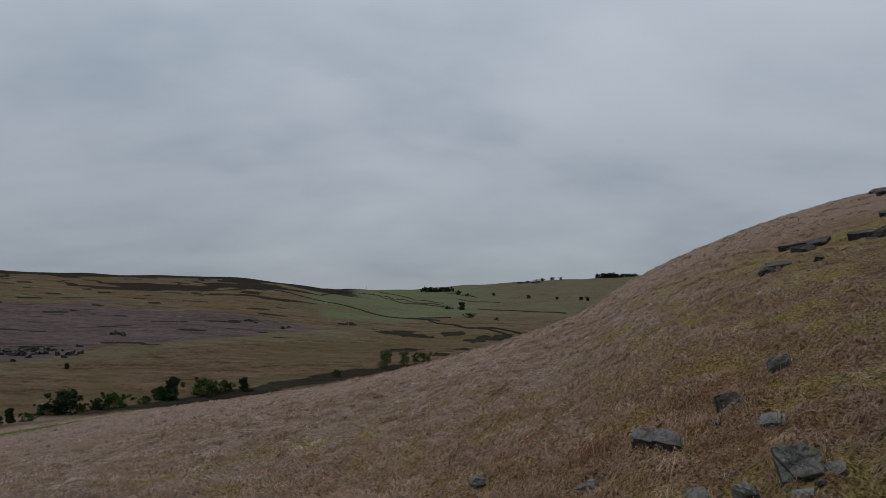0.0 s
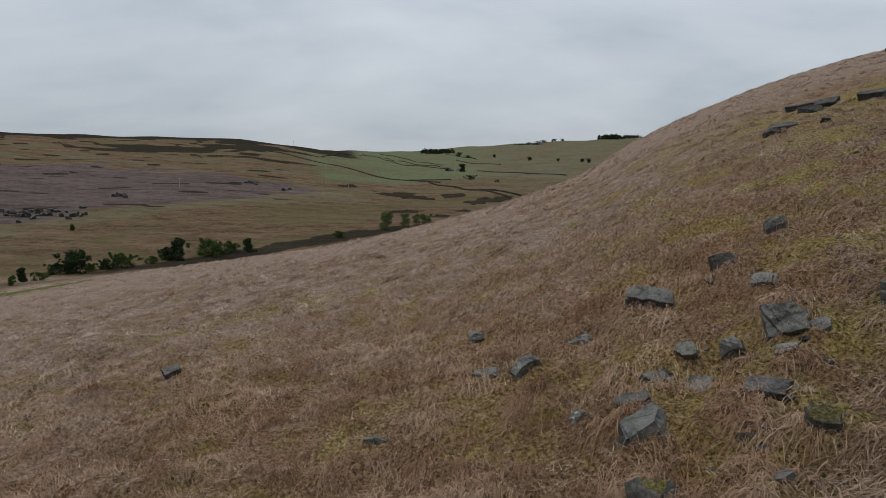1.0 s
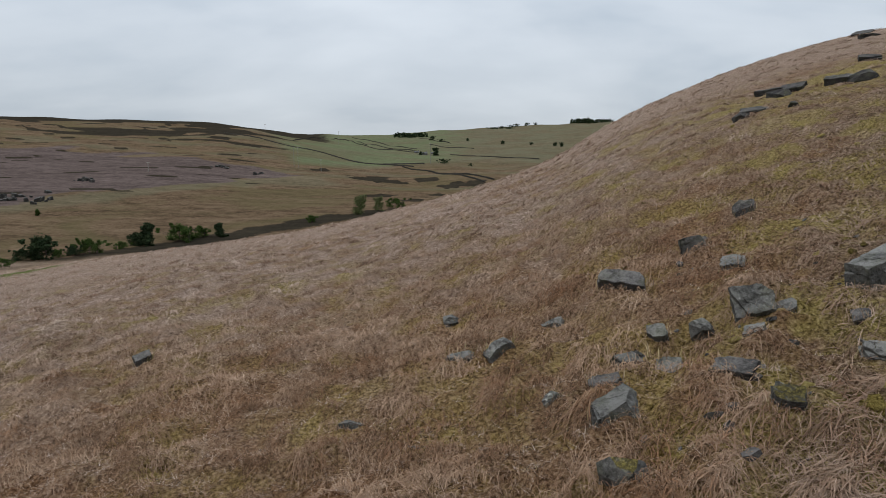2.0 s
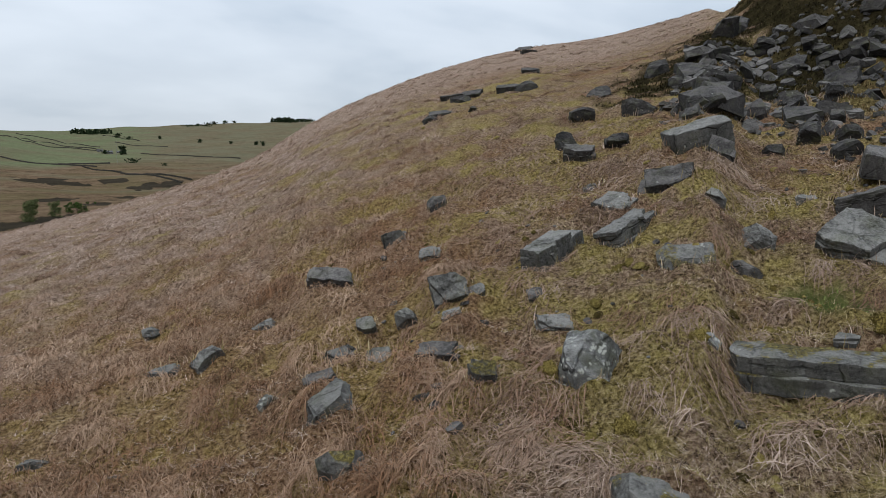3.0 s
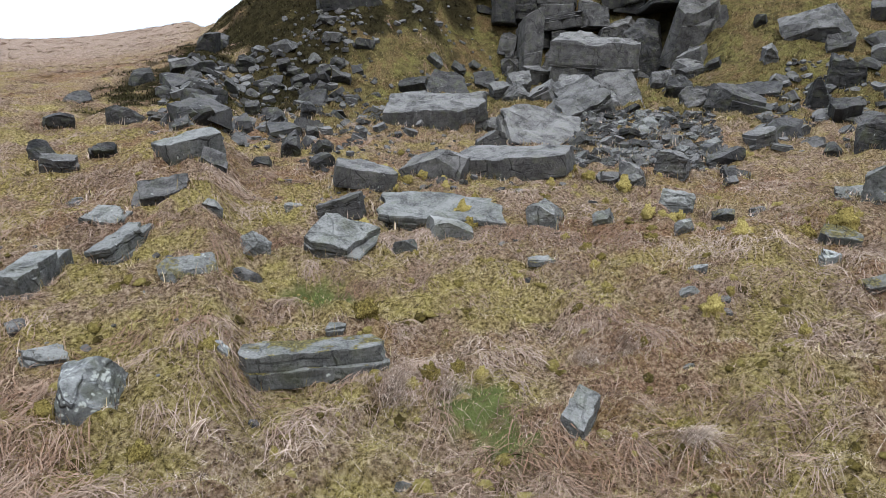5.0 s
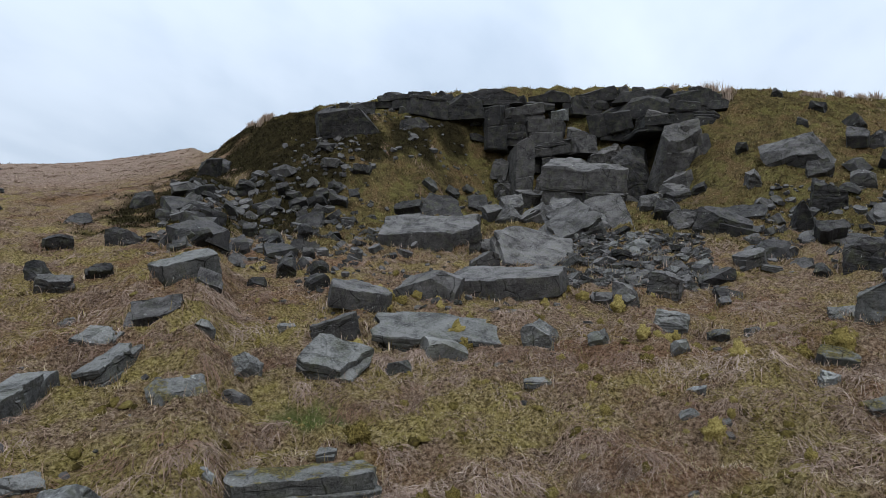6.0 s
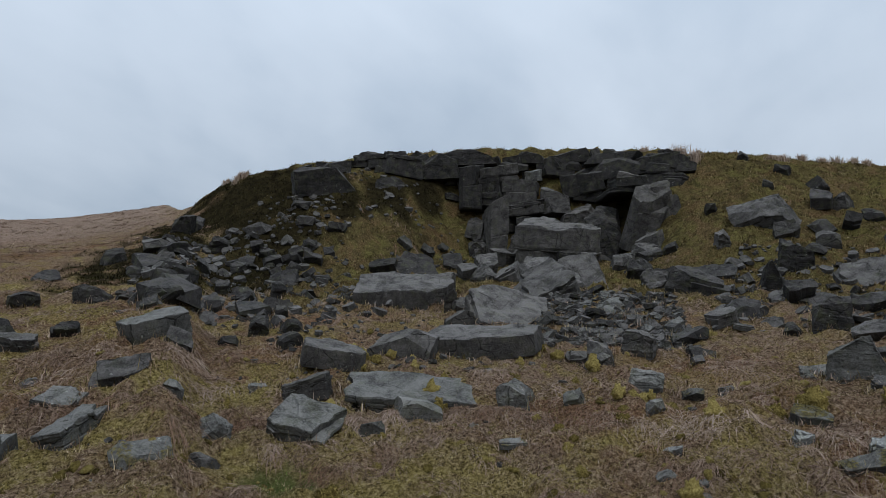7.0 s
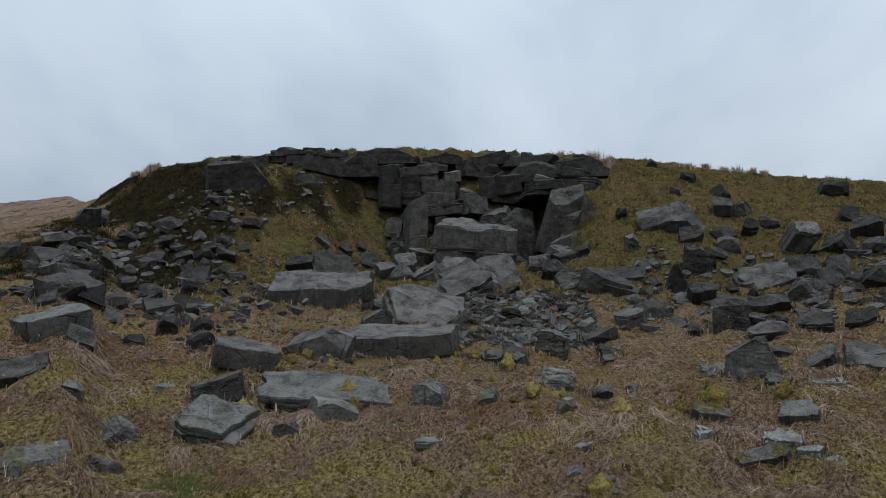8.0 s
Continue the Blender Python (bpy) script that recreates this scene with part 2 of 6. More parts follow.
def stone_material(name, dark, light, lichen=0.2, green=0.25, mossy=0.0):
    m, t, N, L, p = material(name, 0.8, 0.25)
    tc = N("ShaderNodeTexCoord")
    info = N("ShaderNodeObjectInfo")
    shift = N("ShaderNodeVectorMath")
    shift.operation = "MULTIPLY_ADD"
    shift.inputs[1].default_value = (37, 53, 71)
    L(info.outputs["Random"], shift.inputs[0]); L(tc.outputs["Object"], shift.inputs[2])
    co = shift.outputs[0]
    bed = N("ShaderNodeMapping")
    bed.inputs["Scale"].default_value = (0.8, 0.8, 5)
    L(co, bed.inputs[0])
    grain, blotch, beds = noise_node(t, co, 22, 8, 0.75), noise_node(t, co, 1.9, 6, 0.65, 0.5), noise_node(t, bed.outputs[0], 1.0, 6, 0.65, 0.3)
    cast = math_node(t, "ADD", math_node(t, "MULTIPLY", grain, 0.45), math_node(t, "MULTIPLY", blotch, 0.6))
    c = ramp_node(t, cast, (0.40, dark), (0.54, tuple((a + b) / 2 for a, b in zip(dark, light))), (0.66, light))
    c = mix_node(t, ramp_node(t, beds, (0.33, 0.28), (0.41, 0.0)), c, tuple(v * 0.45 for v in dark))
    thin = N("ShaderNodeMapping")
    thin.inputs["Scale"].default_value = (0.6, 0.6, 13)
    L(co, thin.inputs[0])
    seams = noise_node(t, thin.outputs[0], 1.0, 3, 0.5, 0.25)
    crack = ramp_node(t, seams, (0.335, 0.0), (0.37, 1.0))
    crack = math_node(t, "MAXIMUM", crack, ramp_node(t, noise_node(t, co, 0.9, 3), (0.46, 0.0), (0.6, 1.0)))
    c = mix_node(t, math_node(t, "MULTIPLY", math_node(t, "SUBTRACT", 1.0, crack), 0.45), c, (0.009, 0.009, 0.008))
    bent = N("ShaderNodeVectorMath"); bent.operation = "MULTIPLY_ADD"
    bent.inputs[1].default_value = (0.5, 0.5, 0.5)
    wob = N("ShaderNodeTexNoise"); wob.inputs["Scale"].default_value, wob.inputs["Detail"].default_value = 1.6, 4
    L(co, wob.inputs["Vector"]); L(wob.outputs["Color"], bent.inputs[0]); L(co, bent.inputs[2])
    joint = N("ShaderNodeTexVoronoi"); joint.feature = "DISTANCE_TO_EDGE"
    joint.inputs["Scale"].default_value = 1.05
    L(bent.outputs[0], joint.inputs["Vector"])
    split = math_node(t, "MULTIPLY", ramp_node(t, joint.outputs["Distance"], (0.004, 1.0), (0.022, 0.0)), ramp_node(t, noise_node(t, co, 1.2, 3), (0.42, 0.0), (0.55, 0.85)))
    c = mix_node(t, split, c, (0.009, 0.008, 0.007))
    crack = math_node(t, "SUBTRACT", crack, split)
    pit = noise_node(t, co, 7, 6, 0.8)
    c = mix_node(t, ramp_node(t, pit, (0.36, 0.7), (0.45, 0.0)), c, (0.012, 0.012, 0.011))
    # weathered upper faces, pale with painted daylight and lichen film; algae in the hollows
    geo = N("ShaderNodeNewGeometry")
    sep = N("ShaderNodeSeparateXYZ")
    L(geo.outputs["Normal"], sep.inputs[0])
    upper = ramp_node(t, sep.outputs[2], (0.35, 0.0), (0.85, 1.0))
    lit_film = math_node(t, "MULTIPLY", upper, ramp_node(t, math_node(t, "ADD", math_node(t, "MULTIPLY", blotch, 0.6), math_node(t, "MULTIPLY", grain, 0.4)), (0.42, 0.1), (0.56, 0.85)))
    c = mix_node(t, lit_film, c, tuple(min(1, v * 1.5 + 0.015) for v in light))
    c = mix_node(t, math_node(t, "MULTIPLY", ramp_node(t, noise_node(t, co, 3.1, 5), (0.5, 0.0), (0.7, 1.0)), green), c, (0.10, 0.105, 0.045))
    spots = N("ShaderNodeTexVoronoi")
    spots.inputs["Scale"].default_value = 12
    L(bent.outputs[0], spots.inputs["Vector"])
    edge = math_node(t, "ADD", spots.outputs["Distance"], math_node(t, "ADD", math_node(t, "MULTIPLY", grain, 0.7), math_node(t, "MULTIPLY", pit, 0.5)))
    spot = math_node(t, "MULTIPLY", ramp_node(t, edge, (0.74 + 0.12 * max(0, lichen - 0.5), 1.0), (0.92 + 0.14 * max(0, lichen - 0.5), 0.0)), ramp_node(t, noise_node(t, co, 2.3, 3), (0.66 - 0.2 * lichen, 0.0), (0.76 - 0.2 * lichen, 1.0)))
    c = mix_node(t, math_node(t, "MULTIPLY", spot, 0.85), c, (0.46, 0.465, 0.41))
    if mossy:
        pad = math_node(t, "MULTIPLY", ramp_node(t, sep.outputs[2], (0.45, 0.0), (0.75, 1.0)), ramp_node(t, math_node(t, "ADD", math_node(t, "MULTIPLY", noise_node(t, co, 1.3, 4, 0.6), 0.8), math_node(t, "MULTIPLY", grain, 0.2)), (0.50 - 0.1 * mossy, 0.0), (0.53 - 0.1 * mossy, 1.0)))
        c = mix_node(t, pad, c, ramp_node(t, grain, (0.36, (0.022, 0.018, 0.007)), (0.5, (0.085, 0.068, 0.02)), (0.64, (0.24, 0.195, 0.05))))
    tone = math_node(t, "MULTIPLY_ADD", info.outputs["Random"], 0.35)
    t.nodes[-1].inputs[2].default_value = 0.82
    tint = N("ShaderNodeVectorMath"); tint.operation = "SCALE"
    L(c, tint.inputs[0]); L(tone, tint.inputs["Scale"])
    L(tint.outputs[0], p.inputs["Base Color"])
    bump_node(t, p, math_node(t, "ADD", math_node(t, "MULTIPLY", grain, 0.6), math_node(t, "ADD", math_node(t, "MULTIPLY", crack, 0.5), math_node(t, "ADD", math_node(t, "MULTIPLY", beds, 0.6), blotch))), 1.0, 0.08)
    return m


def straw_material(name, *stops, patch=None, size=0.35):
    """Blades: colour from blade to blade, and in patches over the land."""
    m, t, N, L, p = material(name, 0.8)
    co = N("ShaderNodeTexCoord").outputs["Object"]
    geo = N("ShaderNodeNewGeometry")
    c = ramp_node(t, geo.outputs["Random Per Island"], *stops)
    if patch:
        c = mix_node(t, ramp_node(t, noise_node(t, co, size, 4, 0.6, 0.5), (0.48, 0.0), (0.62, 0.75)), c, patch)
    L(c, p.inputs["Base Color"])
    return m


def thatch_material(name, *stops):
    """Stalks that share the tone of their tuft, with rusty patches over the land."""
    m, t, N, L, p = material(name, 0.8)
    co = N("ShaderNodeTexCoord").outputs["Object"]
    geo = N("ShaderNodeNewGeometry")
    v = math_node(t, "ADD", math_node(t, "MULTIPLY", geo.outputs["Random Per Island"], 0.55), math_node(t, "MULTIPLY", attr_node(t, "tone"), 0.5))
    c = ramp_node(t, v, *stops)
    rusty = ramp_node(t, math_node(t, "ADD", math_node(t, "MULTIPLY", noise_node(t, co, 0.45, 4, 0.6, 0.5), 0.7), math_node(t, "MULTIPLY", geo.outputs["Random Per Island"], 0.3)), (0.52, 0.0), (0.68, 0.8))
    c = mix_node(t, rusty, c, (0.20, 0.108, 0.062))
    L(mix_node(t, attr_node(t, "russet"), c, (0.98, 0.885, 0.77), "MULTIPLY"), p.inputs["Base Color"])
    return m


def mottled(name, scale, *stops, rough=0.95, bump=0.5, dist=0.03):
    m, t, N, L, p = material(name, rough, 0.5 if rough < 0.5 else 0.0)
    co = N("ShaderNodeTexCoord").outputs["Object"]
    n = noise_node(t, co, scale, 6, 0.7)
    info = N("ShaderNodeObjectInfo")
    v = math_node(t, "ADD", n, math_node(t, "MULTIPLY", math_node(t, "SUBTRACT", info.outputs["Random"], 0.5), 0.16))
    L(ramp_node(t, v, *stops), p.inputs["Base Color"])
    bump_node(t, p, n, bump, dist)
    return m


LAND = land_material()
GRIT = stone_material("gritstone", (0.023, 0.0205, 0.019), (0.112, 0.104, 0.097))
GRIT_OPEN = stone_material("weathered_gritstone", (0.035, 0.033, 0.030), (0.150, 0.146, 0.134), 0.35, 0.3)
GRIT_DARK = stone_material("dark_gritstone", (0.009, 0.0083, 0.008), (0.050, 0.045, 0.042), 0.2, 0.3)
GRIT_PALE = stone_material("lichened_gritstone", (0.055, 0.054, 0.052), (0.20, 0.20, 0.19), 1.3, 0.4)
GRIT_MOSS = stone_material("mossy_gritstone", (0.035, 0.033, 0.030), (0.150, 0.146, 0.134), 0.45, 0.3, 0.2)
MOSS = mottled("yellow_moss", 18, (0.36, (0.06, 0.044, 0.014)), (0.5, (0.20, 0.155, 0.048)), (0.66, (0.36, 0.29, 0.11)), bump=0.9)
STRAW = straw_material("dead_bracken", (0.0, (0.03, 0.02, 0.013)), (0.38, (0.19, 0.138, 0.105)), (0.7, (0.47, 0.36, 0.29)), (1.0, (0.66, 0.535, 0.445)), patch=(0.38, 0.255, 0.17))
STRAW_FAR = straw_material("distant_bracken", (0.0, (0.12, 0.08, 0.055)), (0.5, (0.45, 0.345, 0.27)), (1.0, (0.62, 0.505, 0.415)), patch=(0.46, 0.36, 0.275), size=0.12)
TURF = straw_material("bleached_grass", (0.0, (0.035, 0.025, 0.011)), (0.5, (0.235, 0.182, 0.088)), (1.0, (0.50, 0.40, 0.25)), patch=(0.235, 0.195, 0.068), size=0.7)
GREEN = straw_material("green_grass", (0.0, (0.09, 0.13, 0.025)), (1.0, (0.26, 0.32, 0.10)))
OLIVE = straw_material("olive_mat_grass", (0.0, (0.016, 0.014, 0.006)), (0.45, (0.10, 0.081, 0.033)), (0.8, (0.21, 0.165, 0.073)), (1.0, (0.39, 0.305, 0.18)), patch=(0.185, 0.115, 0.052), size=0.5)
HEATHER = straw_material("dark_heather", (0.0, (0.010, 0.009, 0.006)), (0.7, (0.036, 0.030, 0.016)), (1.0, (0.08, 0.068, 0.03)), patch=(0.05, 0.047, 0.018), size=0.6)


# ---------------------------------------------------------------- the land as one sheet
def cover(x, y):
    """What grows where: weights from 0 to 1."""
    d = np.hypot(x, y)
    b = np.degrees(np.arctan2(x, y))
    w1, w2, w3 = waves(x, y, 60, 11), waves(x, y, 25, 12), waves(x, y, 190, 13)
    far = ease(150, 190, d + 12 * w2) * (1 - ease(20, 40, b) * (1 - ease(300, 320, b)))
    inner, outer = np.interp(b, (-32, -24, -17, -10), (289, 320, 368, 406)), np.interp(b, (-32, -25, -20, -13, -10, -8), (600, 576, 531, 481, 440, 400))
    mauve = 0.85 * ease(-12, 12, d + 10 * w1 - inner) * (1 - ease(-20, 20, d + 22 * w1 - outer)) * ease(0, 12, outer - inner)
    dark = ease(-0.1, 0.5, waves(x * 0.5, y, 110, 14) + 0.4 * w1) * ease(560, 620, d + 5 * b) * (1 - ease(-12, -7, b))
    dark = np.maximum(dark, 0.8 * ease(0.5, 0.9, waves(x * 0.3, y, 26, 24)) * ease(310, 330, d) * (1 - ease(-14, -9, b)))
    dark = np.maximum(dark, 0.7 * ease(880, 960, d) * (1 - ease(-9, -4, b)))
    for gx, gy, across, along in ((-27, 437, 16, 22), (-14, 428, 14, 12), (-18, 327, 8, 10), (-1, 304, 6, 8), (24, 404, 15, 18), (7, 438, 10, 9), (-65, 486, 7, 14), (10, 330, 9, 7)):
        dark = np.maximum(dark, 1 - ease(0.6, 1.1, np.hypot((x - gx) / across, (y - gy) / along) + 0.25 * w2 + 0.2 * waves(x, y, 9, 22)))
    for (ax, ay), (cx, cy) in (((-112, 100), (-87, 139)), ((-87, 139), (-56, 201)), ((-56, 201), (-19, 249)), ((-19, 249), (60, 330))):
        s = np.clip(((x - ax) * (cx - ax) + (y - ay) * (cy - ay)) / ((cx - ax) ** 2 + (cy - ay) ** 2), 0, 1)
        dark = np.maximum(dark, 0.7 * (1 - ease(4, 12, np.hypot(x - ax - s * (cx - ax), y - ay - s * (cy - ay)) + 2 * w2)))
    field = ease(575, 620, d + 20 * w1 - 12 * (b + 3)) * ease(-11, -9, b + 0.4 * w1 + (d - 600) * 0.004) * (1 - ease(1, 5, b + 1.2 * w1))
    field = field * (0.45 + 0.55 * ease(-0.3, 0.3, waves(x, y, 150, 25)))
    # pasture cover also pales the land past 520 m, partly painted haze
    pasture = ease(-13, -4, b + 2 * w3) * ease(520, 760, d + 60 * w1) * (0.6 + 0.4 * ease(-0.4, 0.4, waves(x, y, 120, 39)))
    pasture = np.maximum(pasture, 0.55 * ease(0.2, 0.7, waves(x * 0.6, y, 70, 40)) * ease(300, 360, d))
    pasture = np.maximum(pasture, 0.6 * (1 - ease(10, 22, np.abs(d - inner + 12 + 6 * w2))) * (1 - ease(-12, -6, b)) * ease(200, 260, d))
    green = 0 * x
    for gx, gy, r in ((7.94, 3.18, 0.6), (7.4, 2.6, 0.45), (42.8, 15.8, 1.6), (-56, 90, 13), (10, 7, 0.7)):
        green = np.maximum(green, 1 - ease(r * 0.45, r * 1.15, np.hypot(x - gx, y - gy) + 0.25 * r * waves(x, y, r * 0.9, 17)))
    moss = ease(-0.25, 0.35, waves(x, y, 7, 18) + 0.8 * waves(x, y, 2.6, 19) - 0.35 * tufts(x, y)) * (0.6 + 0.4 * ease(4, 26, b)) * (1 - 0.5 * ease(52, 66, b) * ease(12, 18, d)) * (1 - far) * 0.95 * (1 - ease(26, 42, d) * (1 - ease(42, 50, b)))
    for gx, gy, r in ((-10.5, 27.3, 1.5), (-8, 28.2, 1.7), (-5.4, 28.8, 1.3), (-2.5, 28.4, 1.0), (-1.8, 12.6, 0.7), (-4.4, 10.5, 0.5), (1.2, 22, 1.1), (7, 33, 1.6), (13, 41, 2.4), (18, 36.5, 3.0), (22.5, 37, 3.0), (15, 35, 2.2), (20, 33.5, 2.2)):
        moss = np.maximum(moss, 0.9 * (1 - ease(r * 0.5, r * 1.2, np.hypot(x - gx, y - gy) + 0.35 * r * waves(x, y, 1.7, 27))))
    sward = ease(25, 33, d + 2 * waves(x, y, 5, 26)) * ease(48, 53, b) * (1 - far) * 0.92
    heath_and_shade = 0 * x
    # the last five patches grow no heather: shade painted dark into the crag recesses
    for gx, gy, r in ((34.5, 31, 3.5), (37, 29, 5), (36, 25.5, 3.6), (33.5, 26, 3.2), (40.5, 20.5, 2.2), (37.5, 22, 1.8), (43, 19, 1.5), (31, 29, 2.5), (40, 34, 3), (33, 23.5, 2.6), (29, 24, 2.8), (26, 26, 4), (22.5, 22.5, 3.4), (29, 22.5, 3.2), (25, 20.5, 2.4), (38.5, 24, 2.2), (44.8, 8.2, 1.9), (45.0, 6.2, 2.0), (44.6, 4.6, 1.4), (46.2, 7.6, 2.0), (45.6, 15.2, 1.2)):
        heath_and_shade = np.maximum(heath_and_shade, 1.0 * (1 - ease(r * 0.5, r * 1.2, np.hypot(x - gx, y - gy) + 0.3 * r * waves(x, y, 2.1, 21))))
    rust = (1 - ease(16, 38, b)) * (1 - ease(14, 34, d)) * (1 - far)
    straw = (1 - ease(10, 34, b + 6 * waves(x, y, 9, 37))) * ease(8, 20, d) * (1 - far) * (0.2 + 0.75 * ease(-0.5, 0.4, waves(x, y, 3.4, 33) + 0.7 * waves(x, y, 11, 38) + 0.5 * waves(x, y, 1.6, 34))) * (1 - 0.6 * moss * (1 - ease(20, 60, d)))
    straw = np.maximum(straw, ease(44, 60, d) * (1 - ease(44, 50, b)) * (1 - far) * 0.8)
    return dict(straw=straw, pasture=pasture, rust=rust, sward=sward, heath_and_shade=heath_and_shade, far=far, mauve=mauve, dark=dark, field=field, green=green, moss=moss)


def land():
    fine = np.arange(-42, 114, 0.34)
    b = np.radians(np.concatenate([fine, np.arange(114, 318, 3)]))
    d = np.concatenate([[0.0], np.geomspace(1.2, 23.8, 230), np.arange(24, 60, 0.35), np.geomspace(60.4, 4600, 190)])
    D, B = np.meshgrid(d, b, indexing="ij")
    x, y = (D * np.sin(B)).ravel(), (D * np.cos(B)).ravel()
    n, m = len(d), len(b)
    i, j = np.meshgrid(np.arange(n - 1), np.arange(m), indexing="ij")
    k = (j + 1) % m
    q = np.stack([i * m + j, (i + 1) * m + j, (i + 1) * m + k, i * m + k], -1).reshape(-1, 4)[:, ::-1]
    me = bpy.data.meshes.new("ground")
    me.vertices.add(len(x)); me.loops.add(q.size); me.polygons.add(len(q))
    me.vertices.foreach_set("co", np.stack([x, y, ground(x, y)], 1).astype(np.float32).ravel())
    me.loops.foreach_set("vertex_index", q.astype(np.int32).ravel())
    me.polygons.foreach_set("loop_start", (np.arange(len(q)) * 4).astype(np.int32))
    me.polygons.foreach_set("use_smooth", np.ones(len(q), bool))
    for name, v in cover(x, y).items():
        me.attributes.new(name, "FLOAT", "POINT").data.foreach_set("value", np.asarray(v, np.float32))
    me.materials.append(LAND)
    me.update(calc_edges=True)
    me.validate()
    tagged(new("ground", me), "moorland hillside of dead bracken, moss and rough grass", "hillside", kind="structure")


land()


# ---------------------------------------------------------------- stones
def slope_at(x, y, r=0.6):
    z = ground(np.array([x + r, x - r, x, x]), np.array([y, y, y + r, y - r]))
    return Vector((-(z[0] - z[1]) / (2 * r), -(z[2] - z[3]) / (2 * r), 1)).normalized()


def clip_outline(poly, a, keep):
    """Break a side off a flat outline: what lies past keep of its reach in the direction a is lost."""
    n = Vector((math.cos(a), math.sin(a)))
    c = sum(poly, Vector((0, 0))) / len(poly)
    reach = max((p - c).dot(n) for p in poly) * keep
    out = []
    for p, q in zip(poly, poly[1:] + poly[:1]):
        u, v = (p - c).dot(n) - reach, (q - c).dot(n) - reach
        if u <= 0:
            out.append(p)
        if (u < 0) != (v < 0):
            out.append(p + (q - p) * (u / (u - v)))
    return out


def radius(poly, c, a):
    """How far the outline lies from c in the direction a."""
    n = Vector((math.cos(a), math.sin(a)))
    best = 0.0
    for p, q in zip(poly, poly[1:] + poly[:1]):
        u, v = p - c, q - p
        k = n.x * v.y - n.y * v.x
        if abs(k) > 1e-9:
            far, f = (u.x * v.y - u.y * v.x) / k, (u.x * n.y - u.y * n.x) / k
            if far > 0 and -1e-6 <= f <= 1 + 1e-6:
                best = max(best, far)
    return best


def bedded(w, d, h, seed, style, cuts, buried):
    """Flat-bedded gritstone: jagged layers of one outline, broken back unevenly, the uppermost often split away in part."""
    r = random.Random(seed)
    bm = bmesh.new()
    j = 0.06 if style == "beam" else 0.13
    base = [Vector((sx * w / 2 * (1 + r.uniform(-j, j)), sy * d / 2 * (1 + r.uniform(-j, j)))) for sx, sy in ((-1, -1), (1, -1), (1, 1), (-1, 1))]
    lean = r.uniform(-0.12, 0.12)
    base[0].x += lean * w; base[1].x += lean * w
    for _ in range({"beam": 2, "slab": 3, "flake": 4}.get(style, 3)):
        base = clip_outline(base, r.uniform(0, math.tau), r.uniform(0.86, 0.98) if style == "beam" else r.uniform(0.70, 0.97))
    beds = {"beam": r.choice((1, 2, 2, 3)), "slab": r.choice((1, 2, 3, 3)), "flake": r.choice((1, 2))}.get(style, r.choice((1, 2, 2)))
    if cuts < 2:
        beds = min(beds, 2)
    marks = [-buried * h] + sorted(h * r.uniform(0.12, 0.86) for _ in range(beds - 1)) + [h]
    count = (8, 11, 16, 22, 32, 42)[cuts]
    o = Vector((r.uniform(0, 99), r.uniform(0, 99), r.uniform(0, 99)))
    size, small = math.sqrt(w * d), min(w, d, h * 1.5)
    shear = (r.uniform(-0.16, 0.16), r.uniform(-0.1, 0.2))
    polys = []
    for k in range(beds):
        polys.append([p * (1 + r.uniform(-0.06, 0.03)) for p in base])
    if beds > 1:
        for _ in range(r.choice((1, 1, 2))):
            polys[-1] = clip_outline(polys[-1], r.uniform(0, math.tau), r.uniform(0.5, 0.92))
    c = sum(polys[-1], Vector((0, 0))) / len(polys[-1])
    angles = [i * math.tau / count - math.pi for i in range(count)]
    if cuts > 1:
        angles += [math.atan2(p.y - c.y, p.x - c.x) for p in polys[0] + polys[-1]]
    angles = sorted(angles)
    angles = [q for q, p in zip(angles, angles[-1:] + angles[:-1]) if abs(q - p) > 0.03]
    n = len(angles)
    rows = []
    for k in range(beds):
        lo, hi = marks[k], marks[k + 1]
        t = hi - lo
        far = [radius(polys[k], c, q) for q in angles]
        worn = min(0.3, 0.035 * small / max(t, 1e-3))
        steps = [(0.0, -0.02), (worn * 1.5, 0.006), (0.5, r.uniform(-0.03, 0.012)), (1 - worn, 0.0), (1.0, -0.028)]
        if cuts < 2:
            steps = [(0.0, 0.0), (1.0, -0.02)]
        if k == beds - 1:
            steps += [(1.0, -0.14), (1.0, -0.3), (1.0, -0.48), (1.0, -0.72)] if cuts > 2 else [(1.0, -0.25), (1.0, -0.62)] if cuts > 1 else [(1.0, -0.5)]
        for f, g in steps:
            row = []
            for q, e in zip(angles, far):
                way = Vector((math.cos(q), math.sin(q)))
                p = c + way * e
                e = e * (1 + g)
                if g > -0.2:
                    e += noise.noise(Vector((p.x, p.y, k * 3.7)) * (5 / size) + o) * 0.075 * size + noise.noise(Vector((p.x, p.y, k * 2.1)) * (14 / size) + o) * 0.03 * size
                z = lo + t * f
                if 0 < f < 1:
                    e += noise.noise(Vector((p.x * 6, p.y * 6, z * 22)) / size + o) * 0.02 * size
                p = c + way * e
                if f == 1.0:
                    q = Vector((p.x, p.y, k)) * (2.6 / size) + o
                    z += noise.fractal(q * 1.3, 0.8, 2.1, 4) * 0.035 * small + 0.04 * small * (math.floor(2.2 * noise.noise(q + Vector((7, 3, 1)))) + 0.5)
                lift = max(0.0, z) / h
                row.append(bm.verts.new((p.x, p.y, z + (shear[0] * p.x * h / w + shear[1] * p.y * h / d) * 2 * lift)))
            rows.append(row)
